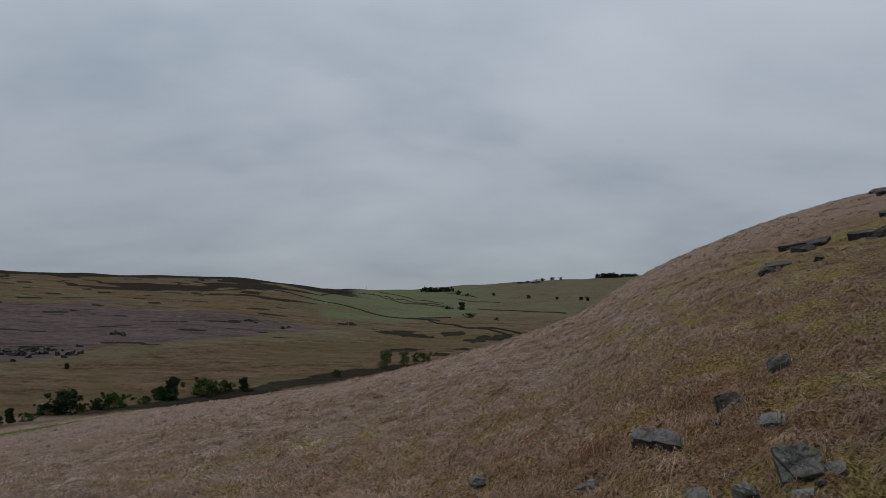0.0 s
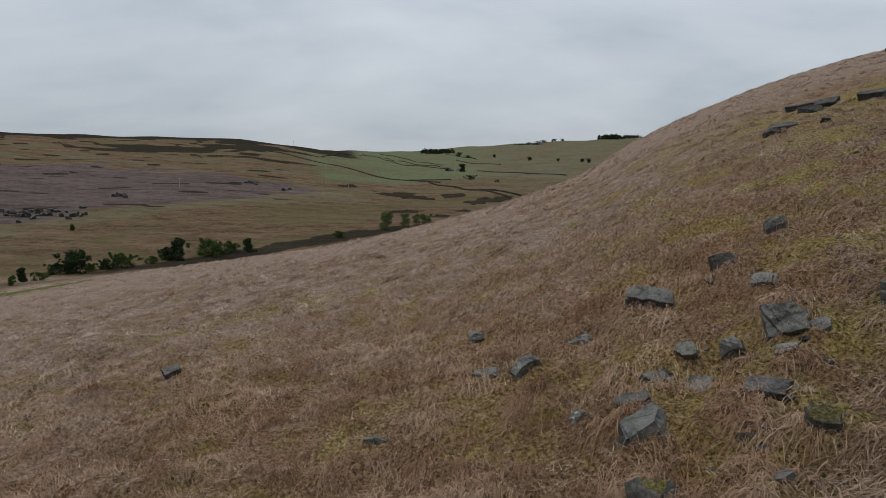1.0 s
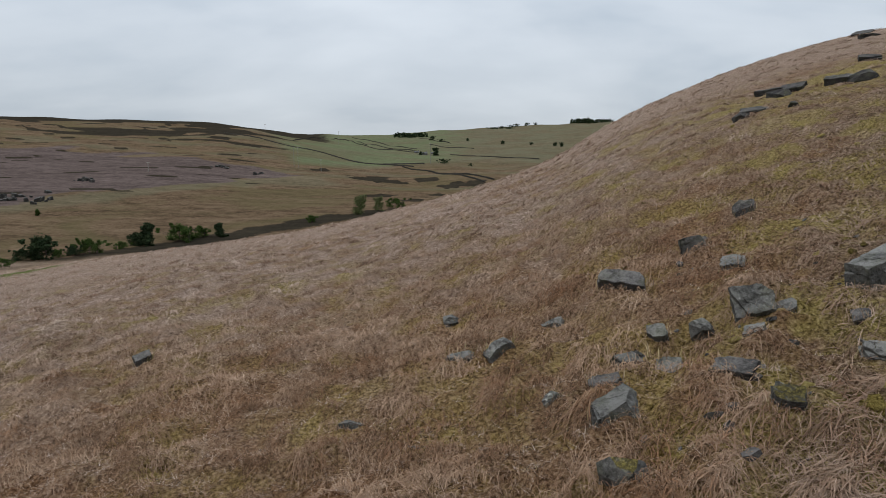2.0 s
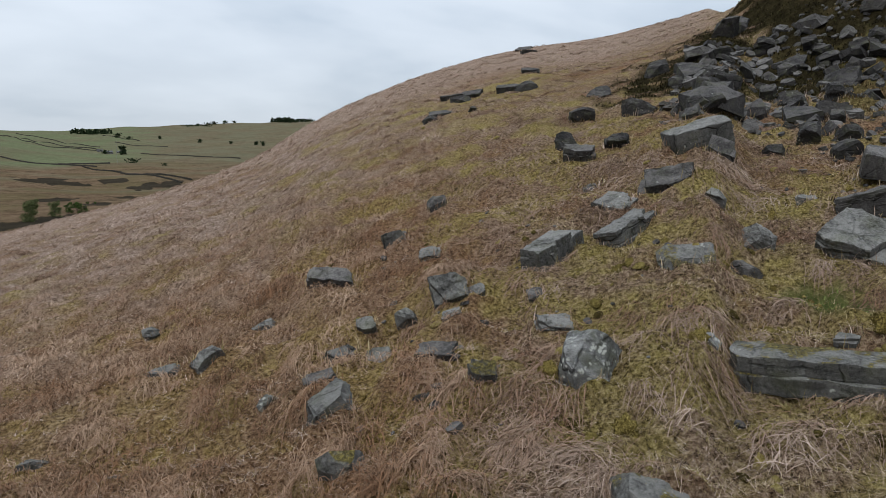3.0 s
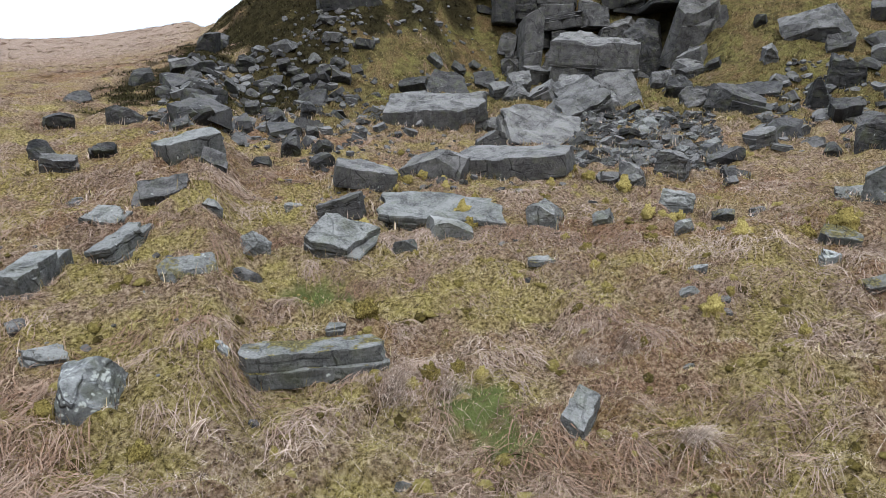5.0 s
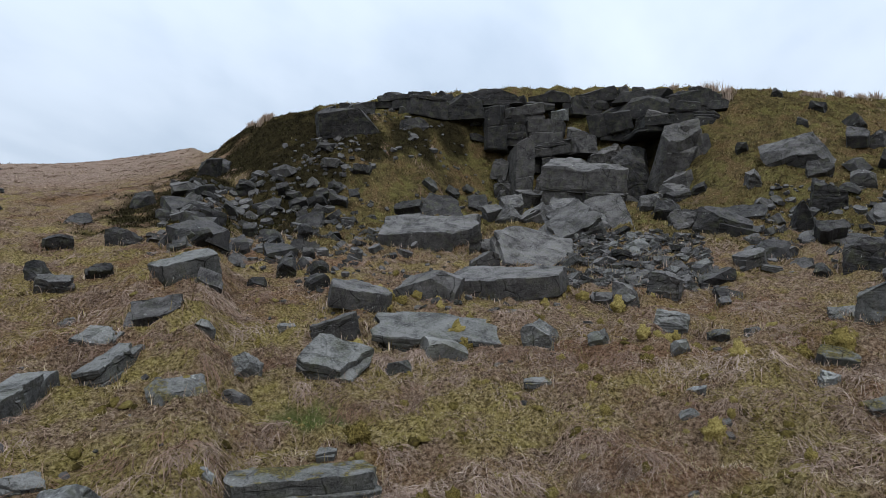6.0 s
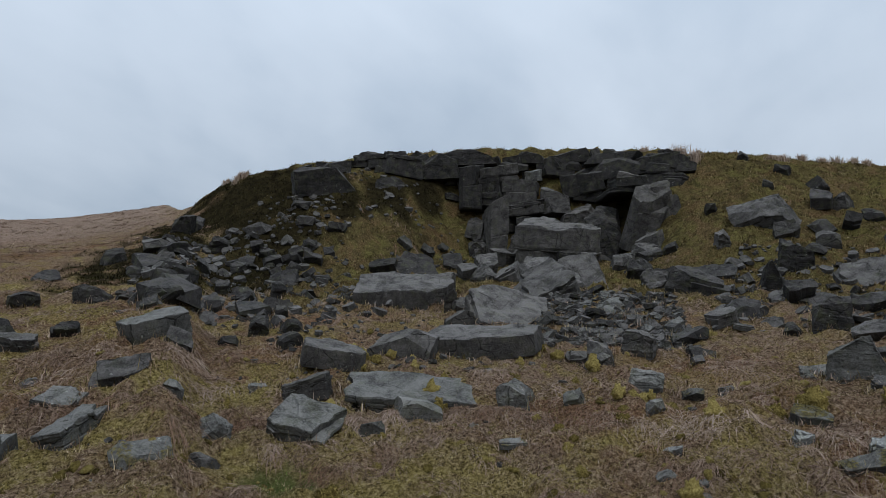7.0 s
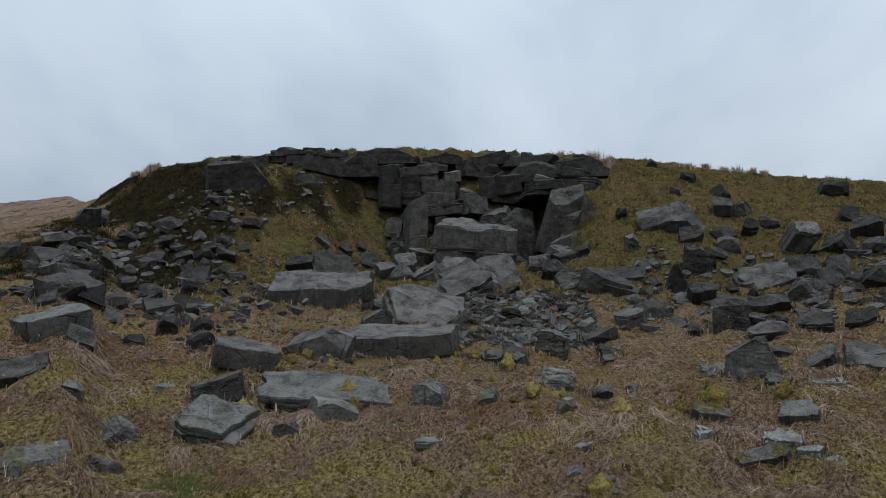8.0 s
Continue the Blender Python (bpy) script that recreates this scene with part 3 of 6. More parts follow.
    for u, v in zip(rows, rows[1:]):
        for i in range(n):
            bm.faces.new((u[i], u[(i + 1) % n], v[(i + 1) % n], v[i]))
    bm.faces.new(rows[-1])
    bm.faces.new(rows[0][::-1])
    bmesh.ops.triangulate(bm, faces=[f for f in bm.faces if len(f.verts) > 4])
    return bm


def hewn(w, d, h, seed, style, cuts, buried):
    """A broken lump: a leaning box split along many flat fractures, sharp-edged, with a little roughness left on the faces."""
    r = random.Random(seed)
    bm = bmesh.new()
    bmesh.ops.create_cube(bm, size=1)
    skew = (r.uniform(-0.25, 0.25), r.uniform(-0.2, 0.2))
    for v in bm.verts:
        z = v.co.z + 0.5
        k = 1 - 0.25 * z * r.random()
        v.co = Vector(((v.co.x * k + skew[0] * z) * w * 1.1, (v.co.y * k + skew[1] * z) * d * 1.1, -buried * h + z * h * (1 + buried) * (1 if z < 0.5 else r.uniform(0.8, 1.12))))
    bmesh.ops.triangulate(bm, faces=bm.faces)
    for k in range({"wedge": 6, "block": 6, "rough": 9}[style] if cuts else 4):
        a = r.uniform(0, math.tau)
        up, keep = r.uniform(-0.2, 1.1), r.uniform(0.66, 0.92)
        if style == "wedge" and k == 0:
            up, keep = r.uniform(0.7, 1.4), r.uniform(0.3, 0.5)
        if k == 1:
            up, keep = r.uniform(0.5, 2.0), r.uniform(0.5, 0.75)
        n = Vector((math.cos(a) / w, math.sin(a) / d, up / h)).normalized()
        c = Vector((0, 0, h * 0.3))
        reach = max((v.co - c).dot(n) for v in bm.verts)
        out = bmesh.ops.bisect_plane(bm, geom=bm.verts[:] + bm.edges[:] + bm.faces[:], plane_co=c + n * reach * keep, plane_no=n, clear_outer=True)
        rim = [e for e in out["geom_cut"] if isinstance(e, bmesh.types.BMEdge)]
        if rim:
            bmesh.ops.contextual_create(bm, geom=rim)
    bmesh.ops.remove_doubles(bm, verts=bm.verts, dist=min(w, d, h) * 0.02)
    bmesh.ops.triangulate(bm, faces=bm.faces)
    if cuts:
        big, small = max(w, d, h), min(w, d, h)
        for _ in range(6):
            long = [e for e in bm.edges if e.calc_length() > big / (2 + 3.0 * cuts)]
            if not long:
                break
            bmesh.ops.subdivide_edges(bm, edges=long, cuts=1)
            bmesh.ops.triangulate(bm, faces=[f for f in bm.faces if len(f.verts) > 3])
        bm.normal_update()
        o = Vector((r.uniform(0, 99), r.uniform(0, 99), r.uniform(0, 99)))
        beds, steps = r.uniform(3.0, 7.0) / h, [r.uniform(-1, 0.3) for _ in range(24)]
        deep = r.uniform(0.0, 0.07)
        moves = []
        for v in bm.verts:
            p, n = v.co, v.normal
            layer = p.z * beds + 0.7 * noise.noise(p * (1.6 / big) + o) + 8
            q = noise.fractal(p * (4.0 / big) + o, 0.8, 2.1, 4) * 0.045 - abs(noise.noise(p * (8 / big) + o)) * 0.05
            moves.append(n * q * small + Vector((n.x, n.y, 0)) * (1 - abs(n.z)) * deep * small * steps[int(layer) % 24])
        for v, mv in zip(bm.verts, moves):
            v.co += mv
    return bm


def angular(w, d, h, seed, style="block", cuts=3, buried=0.35):
    """A piece of gritstone in one of the shapes that it breaks into."""
    if style in ("beam", "slab", "flake") or (style == "block" and seed % 3 == 0):
        return bedded(w, d, h, seed, style, cuts, buried)
    return hewn(w, d, h, seed, style, cuts, buried)


def finish(name, bm, mat, parent=None, label="", smooth=17):
    me = bpy.data.meshes.new(name)
    bmesh.ops.recalc_face_normals(bm, faces=bm.faces)
    bm.to_mesh(me)
    bm.free()
    me.materials.append(mat)
    if smooth:
        me.polygons.foreach_set("use_smooth", np.ones(len(me.polygons), bool))
        me.set_sharp_from_angle(angle=radians(smooth))
    ob = new(name, me)
    if parent:
        ob.parent = parent
    if label:
        tagged(ob, label)
    return ob


STONES = []
WORDS = {"beam": "long rectangular gritstone block", "slab": "flat-topped grey gritstone slab", "block": "angular grey gritstone block", "wedge": "wedge-shaped broken gritstone rock",
         "rough": "rough weathered gritstone boulder", "flake": "thin split gritstone flake"}
MATS = {"n": (GRIT_OPEN, "weathered "), "g": (GRIT, ""), "d": (GRIT_DARK, "dark "), "p": (GRIT_PALE, "lichen-spotted "), "m": (GRIT_MOSS, "")}


def seat(x, y, turn, tip, lean, settle, up=0.0):
    """A pose on the land: turned, partly laid along the slope, tipped and leaned."""
    n = slope_at(x, y)
    n = (n * settle + Vector((0, 0, 1)) * (1 - settle)).normalized()
    q = Vector((0, 0, 1)).rotation_difference(n).to_matrix().to_4x4()
    return Matrix.Translation((x, y, float(ground(x, y)) + up)) @ q @ pose(0, 0, 0, 0, 0, turn) @ pose(0, 0, 0, tip, lean, 0)


def stone(style, x, y, w, d, h, turn, seed, tip=0, lean=0, mat="g", settle=0.6, moss=0, where="among dead bracken", group="loose stones on the slope"):
    size = max(w, d)
    near = math.hypot(x, y)
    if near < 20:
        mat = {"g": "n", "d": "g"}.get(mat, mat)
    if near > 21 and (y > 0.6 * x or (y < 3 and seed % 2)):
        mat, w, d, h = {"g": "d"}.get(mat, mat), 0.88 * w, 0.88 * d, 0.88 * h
    if moss:
        mat = "m"
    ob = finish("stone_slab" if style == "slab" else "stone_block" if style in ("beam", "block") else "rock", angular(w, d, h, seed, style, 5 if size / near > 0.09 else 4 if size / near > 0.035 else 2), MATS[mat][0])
    r = random.Random(seed + 7)
    k = 0.25 if style == "beam" else 1.0
    sunk = 0.28 * h if near < 20 and size < 0.85 else 0.0
    ob.matrix_world = seat(x, y, turn + k * r.uniform(-14, 14), tip + k * r.uniform(-6, 8), lean + k * r.uniform(-11, 11), settle, -sunk)
    size_word = "large " if size > 2.2 else "small " if size < 0.7 else ""
    if moss or mat == "p":
        where = "in rough turf" if near < 24 else "below the crag"
    coat = "" if mat in "nm" else MATS[mat][1]
    cap = "with a moss cap " if moss else ""
    tagged(ob, f"{size_word}{coat}{WORDS[style]} {cap}{where}", "rock", group)
    STONES.append((x, y, w, d, turn))
    return ob


def cushion(a, b, h, seed):
    bm = bmesh.new()
    bmesh.ops.create_icosphere(bm, subdivisions=3, radius=1)
    o = Vector((seed * 1.7, seed * 0.3, 4))
    for v in bm.verts:
        k = 1 + 0.7 * noise.fractal(v.co * 2.6 + o, 0.7, 2, 5)
        v.co = Vector((v.co.x * a * k, v.co.y * b * k, max(v.co.z, -0.3) * h * k))
    return bm


# ---- fallen and embedded stones, from the open slope to the foot of the crag
stone("beam", 7.69, 11.05, 0.54, 1.67, 0.42, -60, 101, settle=0.9)
stone("beam", 9.13, 10.53, 0.54, 1.40, 0.34, -71, 102, settle=0.9)
stone("block", 10.70, 9.18, 0.52, 0.57, 0.49, -34, 103, tip=17, settle=0.95)
stone("rough", 8.65, 8.68, 0.77, 0.69, 0.22, -45, 104, tip=17, settle=0.95, moss=1)
stone("rough", 9.82, 8.56, 0.56, 0.28, 0.30, -49, 105, tip=17, mat="d", settle=0.95)
stone("slab", 11.85, 7.60, 1.3, 1.05, 0.28, -57, 106, tip=12, settle=0.95)
stone("slab", 14.95, 7.20, 2.75, 1.6, 0.3, -64, 107, tip=12, settle=1.0)
stone("slab", 14.11, 9.12, 1.25, 0.7, 0.38, -57, 108, mat="d", settle=0.4)
stone("slab", 16.23, 9.94, 1.8, 1.0, 0.42, -59, 109, mat="d", settle=0.4)
stone("wedge", 18.48, 8.97, 1.79, 0.89, 0.82, -76, 110, settle=0.3)
stone("wedge", 12.66, 6.79, 0.48, 0.38, 0.40, -62, 111, settle=0.95)
stone("block", 14.01, 6.32, 0.88, 0.61, 0.29, -66, 112, tip=8, settle=0.95)
stone("block", 15.44, 4.53, 0.63, 0.44, 0.65, -74, 113, tip=17, lean=-12, settle=0.95)
stone("block", 15.58, 3.27, 0.41, 0.29, 0.30, -78, 114, tip=17, settle=0.95)
stone("block", 17.38, 2.10, 0.78, 0.63, 0.69, -83, 115, tip=17, settle=0.3)
stone("rough", 21.49, 2.64, 0.88, 0.79, 0.60, -83, 116, tip=17, settle=0.3)
stone("wedge", 19.92, 3.55, 0.56, 0.71, 0.55, -50, 117, lean=15, settle=0.95)
stone("block", 20.78, 4.37, 0.57, 0.39, 0.31, -78, 118, tip=20, settle=0.95)
stone("rough", 17.26, 1.04, 0.55, 0.32, 0.24, -87, 119, tip=17, settle=0.95, moss=1)
stone("wedge", 17.83, 0.21, 0.35, 0.43, 0.24, -89, 120, mat="d", settle=0.95)
stone("rough", 15.37, 1.55, 0.38, 0.25, 0.23, -84, 121, tip=17, settle=0.95)
stone("rough", 5.48, 7.12, 0.62, 0.88, 0.42, -62, 122, tip=14, mat="p", settle=1.0)
stone("slab", 6.08, 8.75, 0.59, 0.35, 0.10, -35, 123, tip=17, settle=0.95)
stone("beam", 7.82, 5.71, 1.95, 0.7, 0.34, -50, 124, settle=0.3, moss=1)
stone("rough", 4.47, 4.91, 0.69, 0.62, 0.40, -42, 125, tip=17, settle=0.95, moss=1)
stone("beam", 8.16, 1.98, 0.32, 0.71, 0.34, -92, 126, settle=0.9)
stone("flake", 14.18, -1.04, 0.36, 0.22, 0.15, -94, 127, mat="p", settle=0.95)
stone("flake", 13.01, 3.91, 0.54, 0.31, 0.09, -73, 128, mat="d", settle=0.95, moss=1)
stone("rough", 15.61, -1.16, 0.49, 0.22, 0.19, -94, 129, tip=17, settle=0.95, moss=1)
stone("flake", 6.98, 6.55, 0.26, 0.18, 0.10, -47, 130, mat="p", settle=0.95)
stone("flake", 8.90, 5.91, 0.31, 0.22, 0.09, -56, 131, settle=0.95)
stone("rough", 6.33, 3.38, 0.22, 0.10, 0.11, -62, 132, tip=17, settle=0.95)
stone("rough", 18.90, -1.58, 0.37, 0.38, 0.23, -95, 133, tip=17, settle=0.95)
stone("slab", 10.02, 12.14, 0.73, 0.66, 0.22, -65, 134, tip=17, settle=0.9)
stone("slab", 11.27, 11.87, 1.15, 0.58, 0.29, -44, 135, tip=17, mat="d", settle=0.9)
stone("block", 11.06, 14.38, 0.49, 0.25, 0.19, -38, 136, tip=17, mat="d", settle=0.95)
stone("rough", 11.37, 10.56, 0.50, 0.25, 0.22, -47, 137, tip=17, settle=0.95)
stone("rough", 13.68, 10.19, 0.41, 0.42, 0.27, -53, 138, tip=17, settle=0.95)
stone("wedge", 12.94, 18.00, 0.63, 0.78, 0.57, -56, 139, settle=0.95)
stone("slab", 12.33, 16.57, 0.94, 0.66, 0.33, -37, 140, tip=20, settle=0.95)
stone("block", 13.70, 16.62, 0.81, 0.43, 0.34, -40, 141, tip=20, settle=0.95)
stone("wedge", 17.43, 19.89, 1.17, 0.88, 0.86, -66, 142, settle=0.4, where="on the bank below the crag", group="fallen rocks below the crag")
stone("slab", 20.16, 25.57, 1.15, 1.13, 0.41, -38, 143, tip=20, mat="d", settle=0.95, where="on the bank below the crag", group="fallen rocks below the crag")
stone("rough", 16.42, 21.96, 1.00, 0.78, 0.65, -37, 144, tip=17, settle=0.95, where="on the bank below the crag", group="fallen rocks below the crag")
stone("rough", 24.56, 26.96, 1.15, 0.89, 0.61, -42, 145, tip=17, mat="d", settle=0.95, where="on the bank below the crag", group="fallen rocks below the crag")
stone("slab", 13.70, 13.60, 1.5, 0.85, 0.45, -45, 146, tip=8, mat="g", settle=0.7)
stone("slab", 13.81, 12.83, 0.64, 0.48, 0.23, -47, 147, tip=17, mat="d", settle=0.95)
stone("block", 18.50, 13.93, 0.63, 0.79, 0.73, -53, 148, tip=20, settle=0.95)
stone("block", 16.59, 13.47, 0.60, 0.35, 0.29, -51, 149, tip=20, settle=0.95)
stone("rough", 17.28, 11.91, 0.70, 0.40, 0.32, -55, 150, tip=17, mat="d", settle=0.95)
stone("block", 19.16, 13.19, 0.70, 0.55, 0.52, -55, 151, tip=20, mat="d", settle=0.95)
stone("block", 31.47, 26.64, 1.05, 0.82, 0.79, -50, 152, tip=20, settle=0.95, where="on the bank below the crag", group="fallen rocks below the crag")
stone("wedge", 30.04, 23.88, 1.23, 1.43, 0.54, -52, 153, settle=0.95, where="on the bank below the crag", group="fallen rocks below the crag")
stone("block", 31.48, 21.64, 1.19, 0.57, 0.71, -55, 154, tip=20, settle=0.95, where="on the bank below the crag", group="fallen rocks below the crag")
stone("rough", 28.62, 20.24, 1.59, 1.20, 0.55, -55, 155, tip=17, settle=0.95, where="on the bank below the crag", group="fallen rocks below the crag")
stone("block", 22.66, 17.72, 0.89, 0.71, 0.50, -52, 156, tip=20, settle=0.95, where="on the bank below the crag", group="fallen rocks below the crag")
stone("block", 32.74, 30.46, 1.21, 1.51, 1.39, -47, 157, tip=20, mat="d", settle=0.1, where="on the bank below the crag", group="fallen rocks below the crag")
stone("block", 34.46, 31.11, 1.22, 1.52, 0.96, -48, 158, tip=20, lean=-20, settle=0.1, where="on the bank below the crag", group="fallen rocks below the crag")
stone("wedge", 19.70, 18.53, 1.09, 1.37, 0.54, -47, 159, settle=0.95, where="on the bank below the crag", group="fallen rocks below the crag")
stone("slab", 18.28, 16.52, 0.82, 0.63, 0.29, -48, 160, tip=20, mat="d", settle=0.95, where="on the bank below the crag", group="fallen rocks below the crag")
stone("slab", 16.25, 16.19, 0.60, 0.75, 0.37, -65, 161, tip=20, mat="d", settle=0.95)
stone("block", 23.92, 19.95, 0.68, 0.52, 0.43, -50, 162, tip=20, settle=0.95, where="on the bank below the crag", group="fallen rocks below the crag")
stone("rough", 21.61, 22.50, 0.59, 0.61, 0.41, -44, 163, tip=17, mat="d", settle=0.95, where="on the bank below the crag", group="fallen rocks below the crag")
stone("rough", 27.35, 24.02, 0.93, 1.13, 0.53, -49, 164, tip=17, mat="d", settle=0.95, where="on the bank below the crag", group="fallen rocks below the crag")
stone("block", 31.59, 23.84, 0.98, 0.45, 0.70, -53, 165, tip=20, settle=0.95, where="on the bank below the crag", group="fallen rocks below the crag")
stone("rough", 32.97, 21.51, 0.94, 0.57, 0.53, -57, 166, tip=17, settle=0.95, where="on the bank below the crag", group="fallen rocks below the crag")
stone("slab", 34.78, 20.98, 1.35, 0.61, 0.30, -59, 167, tip=20, mat="d", settle=0.95, where="on the bank below the crag", group="fallen rocks below the crag")
stone("flake", 38.01, 18.20, 1.04, 0.47, 0.43, -64, 168, tip=20, mat="n", settle=0.95, where="on the bank below the crag", group="fallen rocks below the crag")
stone("flake", 39.57, 17.36, 0.90, 0.41, 0.38, -66, 169, tip=20, mat="n", settle=0.95, where="on the bank below the crag", group="fallen rocks below the crag")
stone("flake", 41.19, 17.03, 0.73, 0.37, 0.45, -68, 170, tip=20, mat="n", settle=0.95, where="on the bank below the crag", group="fallen rocks below the crag")
stone("rough", 7.90, 16.61, 0.38, 0.46, 0.28, -25, 171, tip=17, mat="d", settle=0.95)
stone("rough", 15.47, 28.78, 0.48, 0.36, 0.26, -28, 172, tip=17, mat="d", settle=0.95, where="on the bank below the crag", group="fallen rocks below the crag")
stone("rough", 18.59, 36.02, 1.33, 0.87, 0.51, -27, 173, tip=17, mat="d", settle=0.95, where="on the bank below the crag", group="fallen rocks below the crag")
stone("rough", 21.50, 34.06, 1.50, 0.82, 0.52, -32, 174, tip=17, mat="d", settle=0.95, where="on the bank below the crag", group="fallen rocks below the crag")
stone("flake", 42.60, 66.67, 2.2, 1.5, 0.3, -33, 175, mat="d", settle=1.0, where="on the bank below the crag", group="fallen rocks below the crag")
stone("rough", 13.84, 29.96, 0.71, 0.46, 0.29, -25, 176, tip=17, mat="d", settle=0.95, where="on the bank below the crag", group="fallen rocks below the crag")
stone("slab", 5.39, 10.86, 0.58, 0.58, 0.35, -14, 177, tip=30, settle=1.0)
stone("block", 2.62, 9.00, 0.64, 0.51, 0.35, -16, 178, settle=0.2)
stone("wedge", 6.14, 15.16, 0.56, 0.50, 0.51, -22, 179, settle=0.95)
stone("rough", 0.94, 13.99, 0.66, 0.30, 0.24, -4, 180, tip=17, settle=0.95)
stone("rough", 1.61, 13.72, 0.56, 0.34, 0.33, 13, 181, tip=17, settle=0.95)
stone("slab", 3.87, 10.41, 0.52, 0.41, 0.11, -20, 182, tip=17, settle=0.95)
stone("rough", 2.92, 14.25, 0.42, 0.26, 0.23, -12, 183, tip=17, settle=0.95)
stone("block", 4.63, 10.98, 0.36, 0.25, 0.29, -23, 184, tip=17, settle=0.95)
stone("slab", 4.35, 9.01, 0.69, 0.35, 0.16, -40, 185, tip=17, mat="d", settle=0.9)
stone("flake", 4.23, 14.16, 1.03, 0.41, 0.2, -32, 186, tip=17, mat="d", settle=1.0)
stone("block", 7.83, 16.47, 0.44, 0.33, 0.42, -25, 187, mat="d", settle=0.1)
stone("slab", 5.07, 10.04, 0.41, 0.23, 0.15, -27, 188, tip=17, settle=0.95)
stone("wedge", 5.67, 10.45, 0.31, 0.27, 0.15, -28, 189, settle=0.95)
stone("rough", 3.40, 10.74, 0.48, 0.22, 0.18, -18, 190, tip=17, settle=0.95)
stone("slab", 2.83, 10.11, 0.48, 0.24, 0.11, -16, 191, tip=17, mat="d", settle=0.95)
stone("rough", 2.11, 10.41, 0.30, 0.16, 0.17, -11, 192, tip=17, mat="p", settle=0.95)
stone("rough", -1.17, 11.81, 0.47, 0.25, 0.24, 6, 193, tip=17, settle=0.95)
stone("rough", -0.08, 10.43, 0.19, 0.10, 0.11, 0, 194, tip=17, mat="p", settle=0.95)
stone("slab", -7.61, 19.26, 0.46, 0.35, 0.16, 22, 195, tip=20, settle=0.95)
stone("rough", 2.36, 7.68, 0.55, 0.25, 0.33, -17, 196, tip=17, settle=0.95, moss=1)
stone("slab", 4.33, 7.77, 0.38, 0.23, 0.19, -29, 197, tip=17, settle=0.95, moss=1)
stone("slab", 3.97, 11.20, 0.33, 0.29, 0.22, -20, 198, tip=17, settle=1.0)
stone("slab", 6.17, 13.30, 0.47, 0.44, 0.19, -25, 199, tip=17, settle=0.95)
stone("rough", 0.88, 16.80, 0.34, 0.29, 0.21, -3, 200, tip=17, settle=0.95)
stone("rough", 3.77, 8.36, 0.21, 0.09, 0.13, -24, 201, tip=17, settle=0.95)
stone("rough", 1.02, 9.94, 0.27, 0.12, 0.12, -6, 202, tip=17, settle=0.95)
stone("slab", 6.02, 8.59, 0.51, 0.24, 0.15, -35, 203, tip=17, settle=0.95)
stone("flake", 6.51, 9.85, 0.27, 0.30, 0.11, -33, 204, mat="d", settle=0.95)
stone("rough", 11.04, 14.18, 0.44, 0.23, 0.16, -38, 205, tip=17, mat="d", settle=0.95)
stone("block", 41.39, -2.07, 2.72, 1.91, 1.23, -93, 206, tip=20, settle=0.3, where="on the bank below the crag", group="fallen rocks below the crag")
stone("block", 44.28, -4.93, 1.26, 1.36, 0.66, -96, 207, tip=20, settle=0.3, where="on the bank below the crag", group="fallen rocks below the crag")
stone("wedge", 44.48, -6.02, 0.86, 1.08, 0.93, -98, 208, settle=0.95, where="on the bank below the crag", group="fallen rocks below the crag")
stone("wedge", 47.08, -5.12, 1.02, 1.28, 0.80, -66, 209, lean=20, settle=0.95, where="on the bank below the crag", group="fallen rocks below the crag")
stone("slab", 39.85, -2.79, 1.30, 0.90, 0.55, -94, 210, tip=20, settle=0.95, where="on the bank below the crag", group="fallen rocks below the crag")
stone("wedge", 40.95, -4.53, 1.09, 1.28, 0.60, -111, 211, settle=0.95, where="on the bank below the crag", group="fallen rocks below the crag")
stone("rough", 38.85, -4.59, 1.05, 0.84, 0.68, -97, 212, tip=17, settle=0.95, where="on the bank below the crag", group="fallen rocks below the crag")
stone("block", 41.64, -6.00, 0.97, 0.79, 0.70, -98, 213, tip=20, mat="d", settle=0.95, where="on the bank below the crag", group="fallen rocks below the crag")
stone("slab", 39.49, -7.73, 1.18, 1.42, 1.22, -81, 214, tip=15, lean=25, settle=1.0, where="on the bank below the crag", group="fallen rocks below the crag")
stone("slab", 39.18, -9.78, 1.56, 1.63, 0.77, -134, 215, tip=20, lean=-25, settle=0.7, where="on the bank below the crag", group="fallen rocks below the crag")
stone("wedge", 32.10, -7.81, 0.86, 0.64, 1.27, -104, 216, settle=0.2, where="on the bank below the crag", group="fallen rocks below the crag")
stone("slab", 41.22, -11.71, 1.65, 1.55, 0.91, -94, 217, tip=20, settle=0.95, where="on the bank below the crag", group="fallen rocks below the crag")
stone("rough", 38.16, -11.31, 1.38, 0.90, 0.56, -107, 218, tip=17, mat="d", settle=0.95, where="on the bank below the crag", group="fallen rocks below the crag")
stone("wedge", 36.41, -2.77, 1.65, 1.23, 1.33, -94, 219, settle=0.3, where="on the bank below the crag", group="fallen rocks below the crag")
stone("slab", 32.44, -5.10, 2.26, 1.80, 0.62, -89, 220, tip=20, settle=0.8, where="on the bank below the crag", group="fallen rocks below the crag")
stone("rough", 26.98, -4.32, 1.70, 0.86, 0.68, -99, 221, tip=17, settle=0.95, where="on the bank below the crag", group="fallen rocks below the crag")
stone("wedge", 28.19, -5.96, 1.06, 1.32, 0.90, -122, 222, settle=0.95, where="on the bank below the crag", group="fallen rocks below the crag")
stone("rough", 24.97, -2.82, 1.30, 0.98, 1.06, -96, 223, mat="d", settle=0.2, where="on the bank below the crag", group="fallen rocks below the crag")
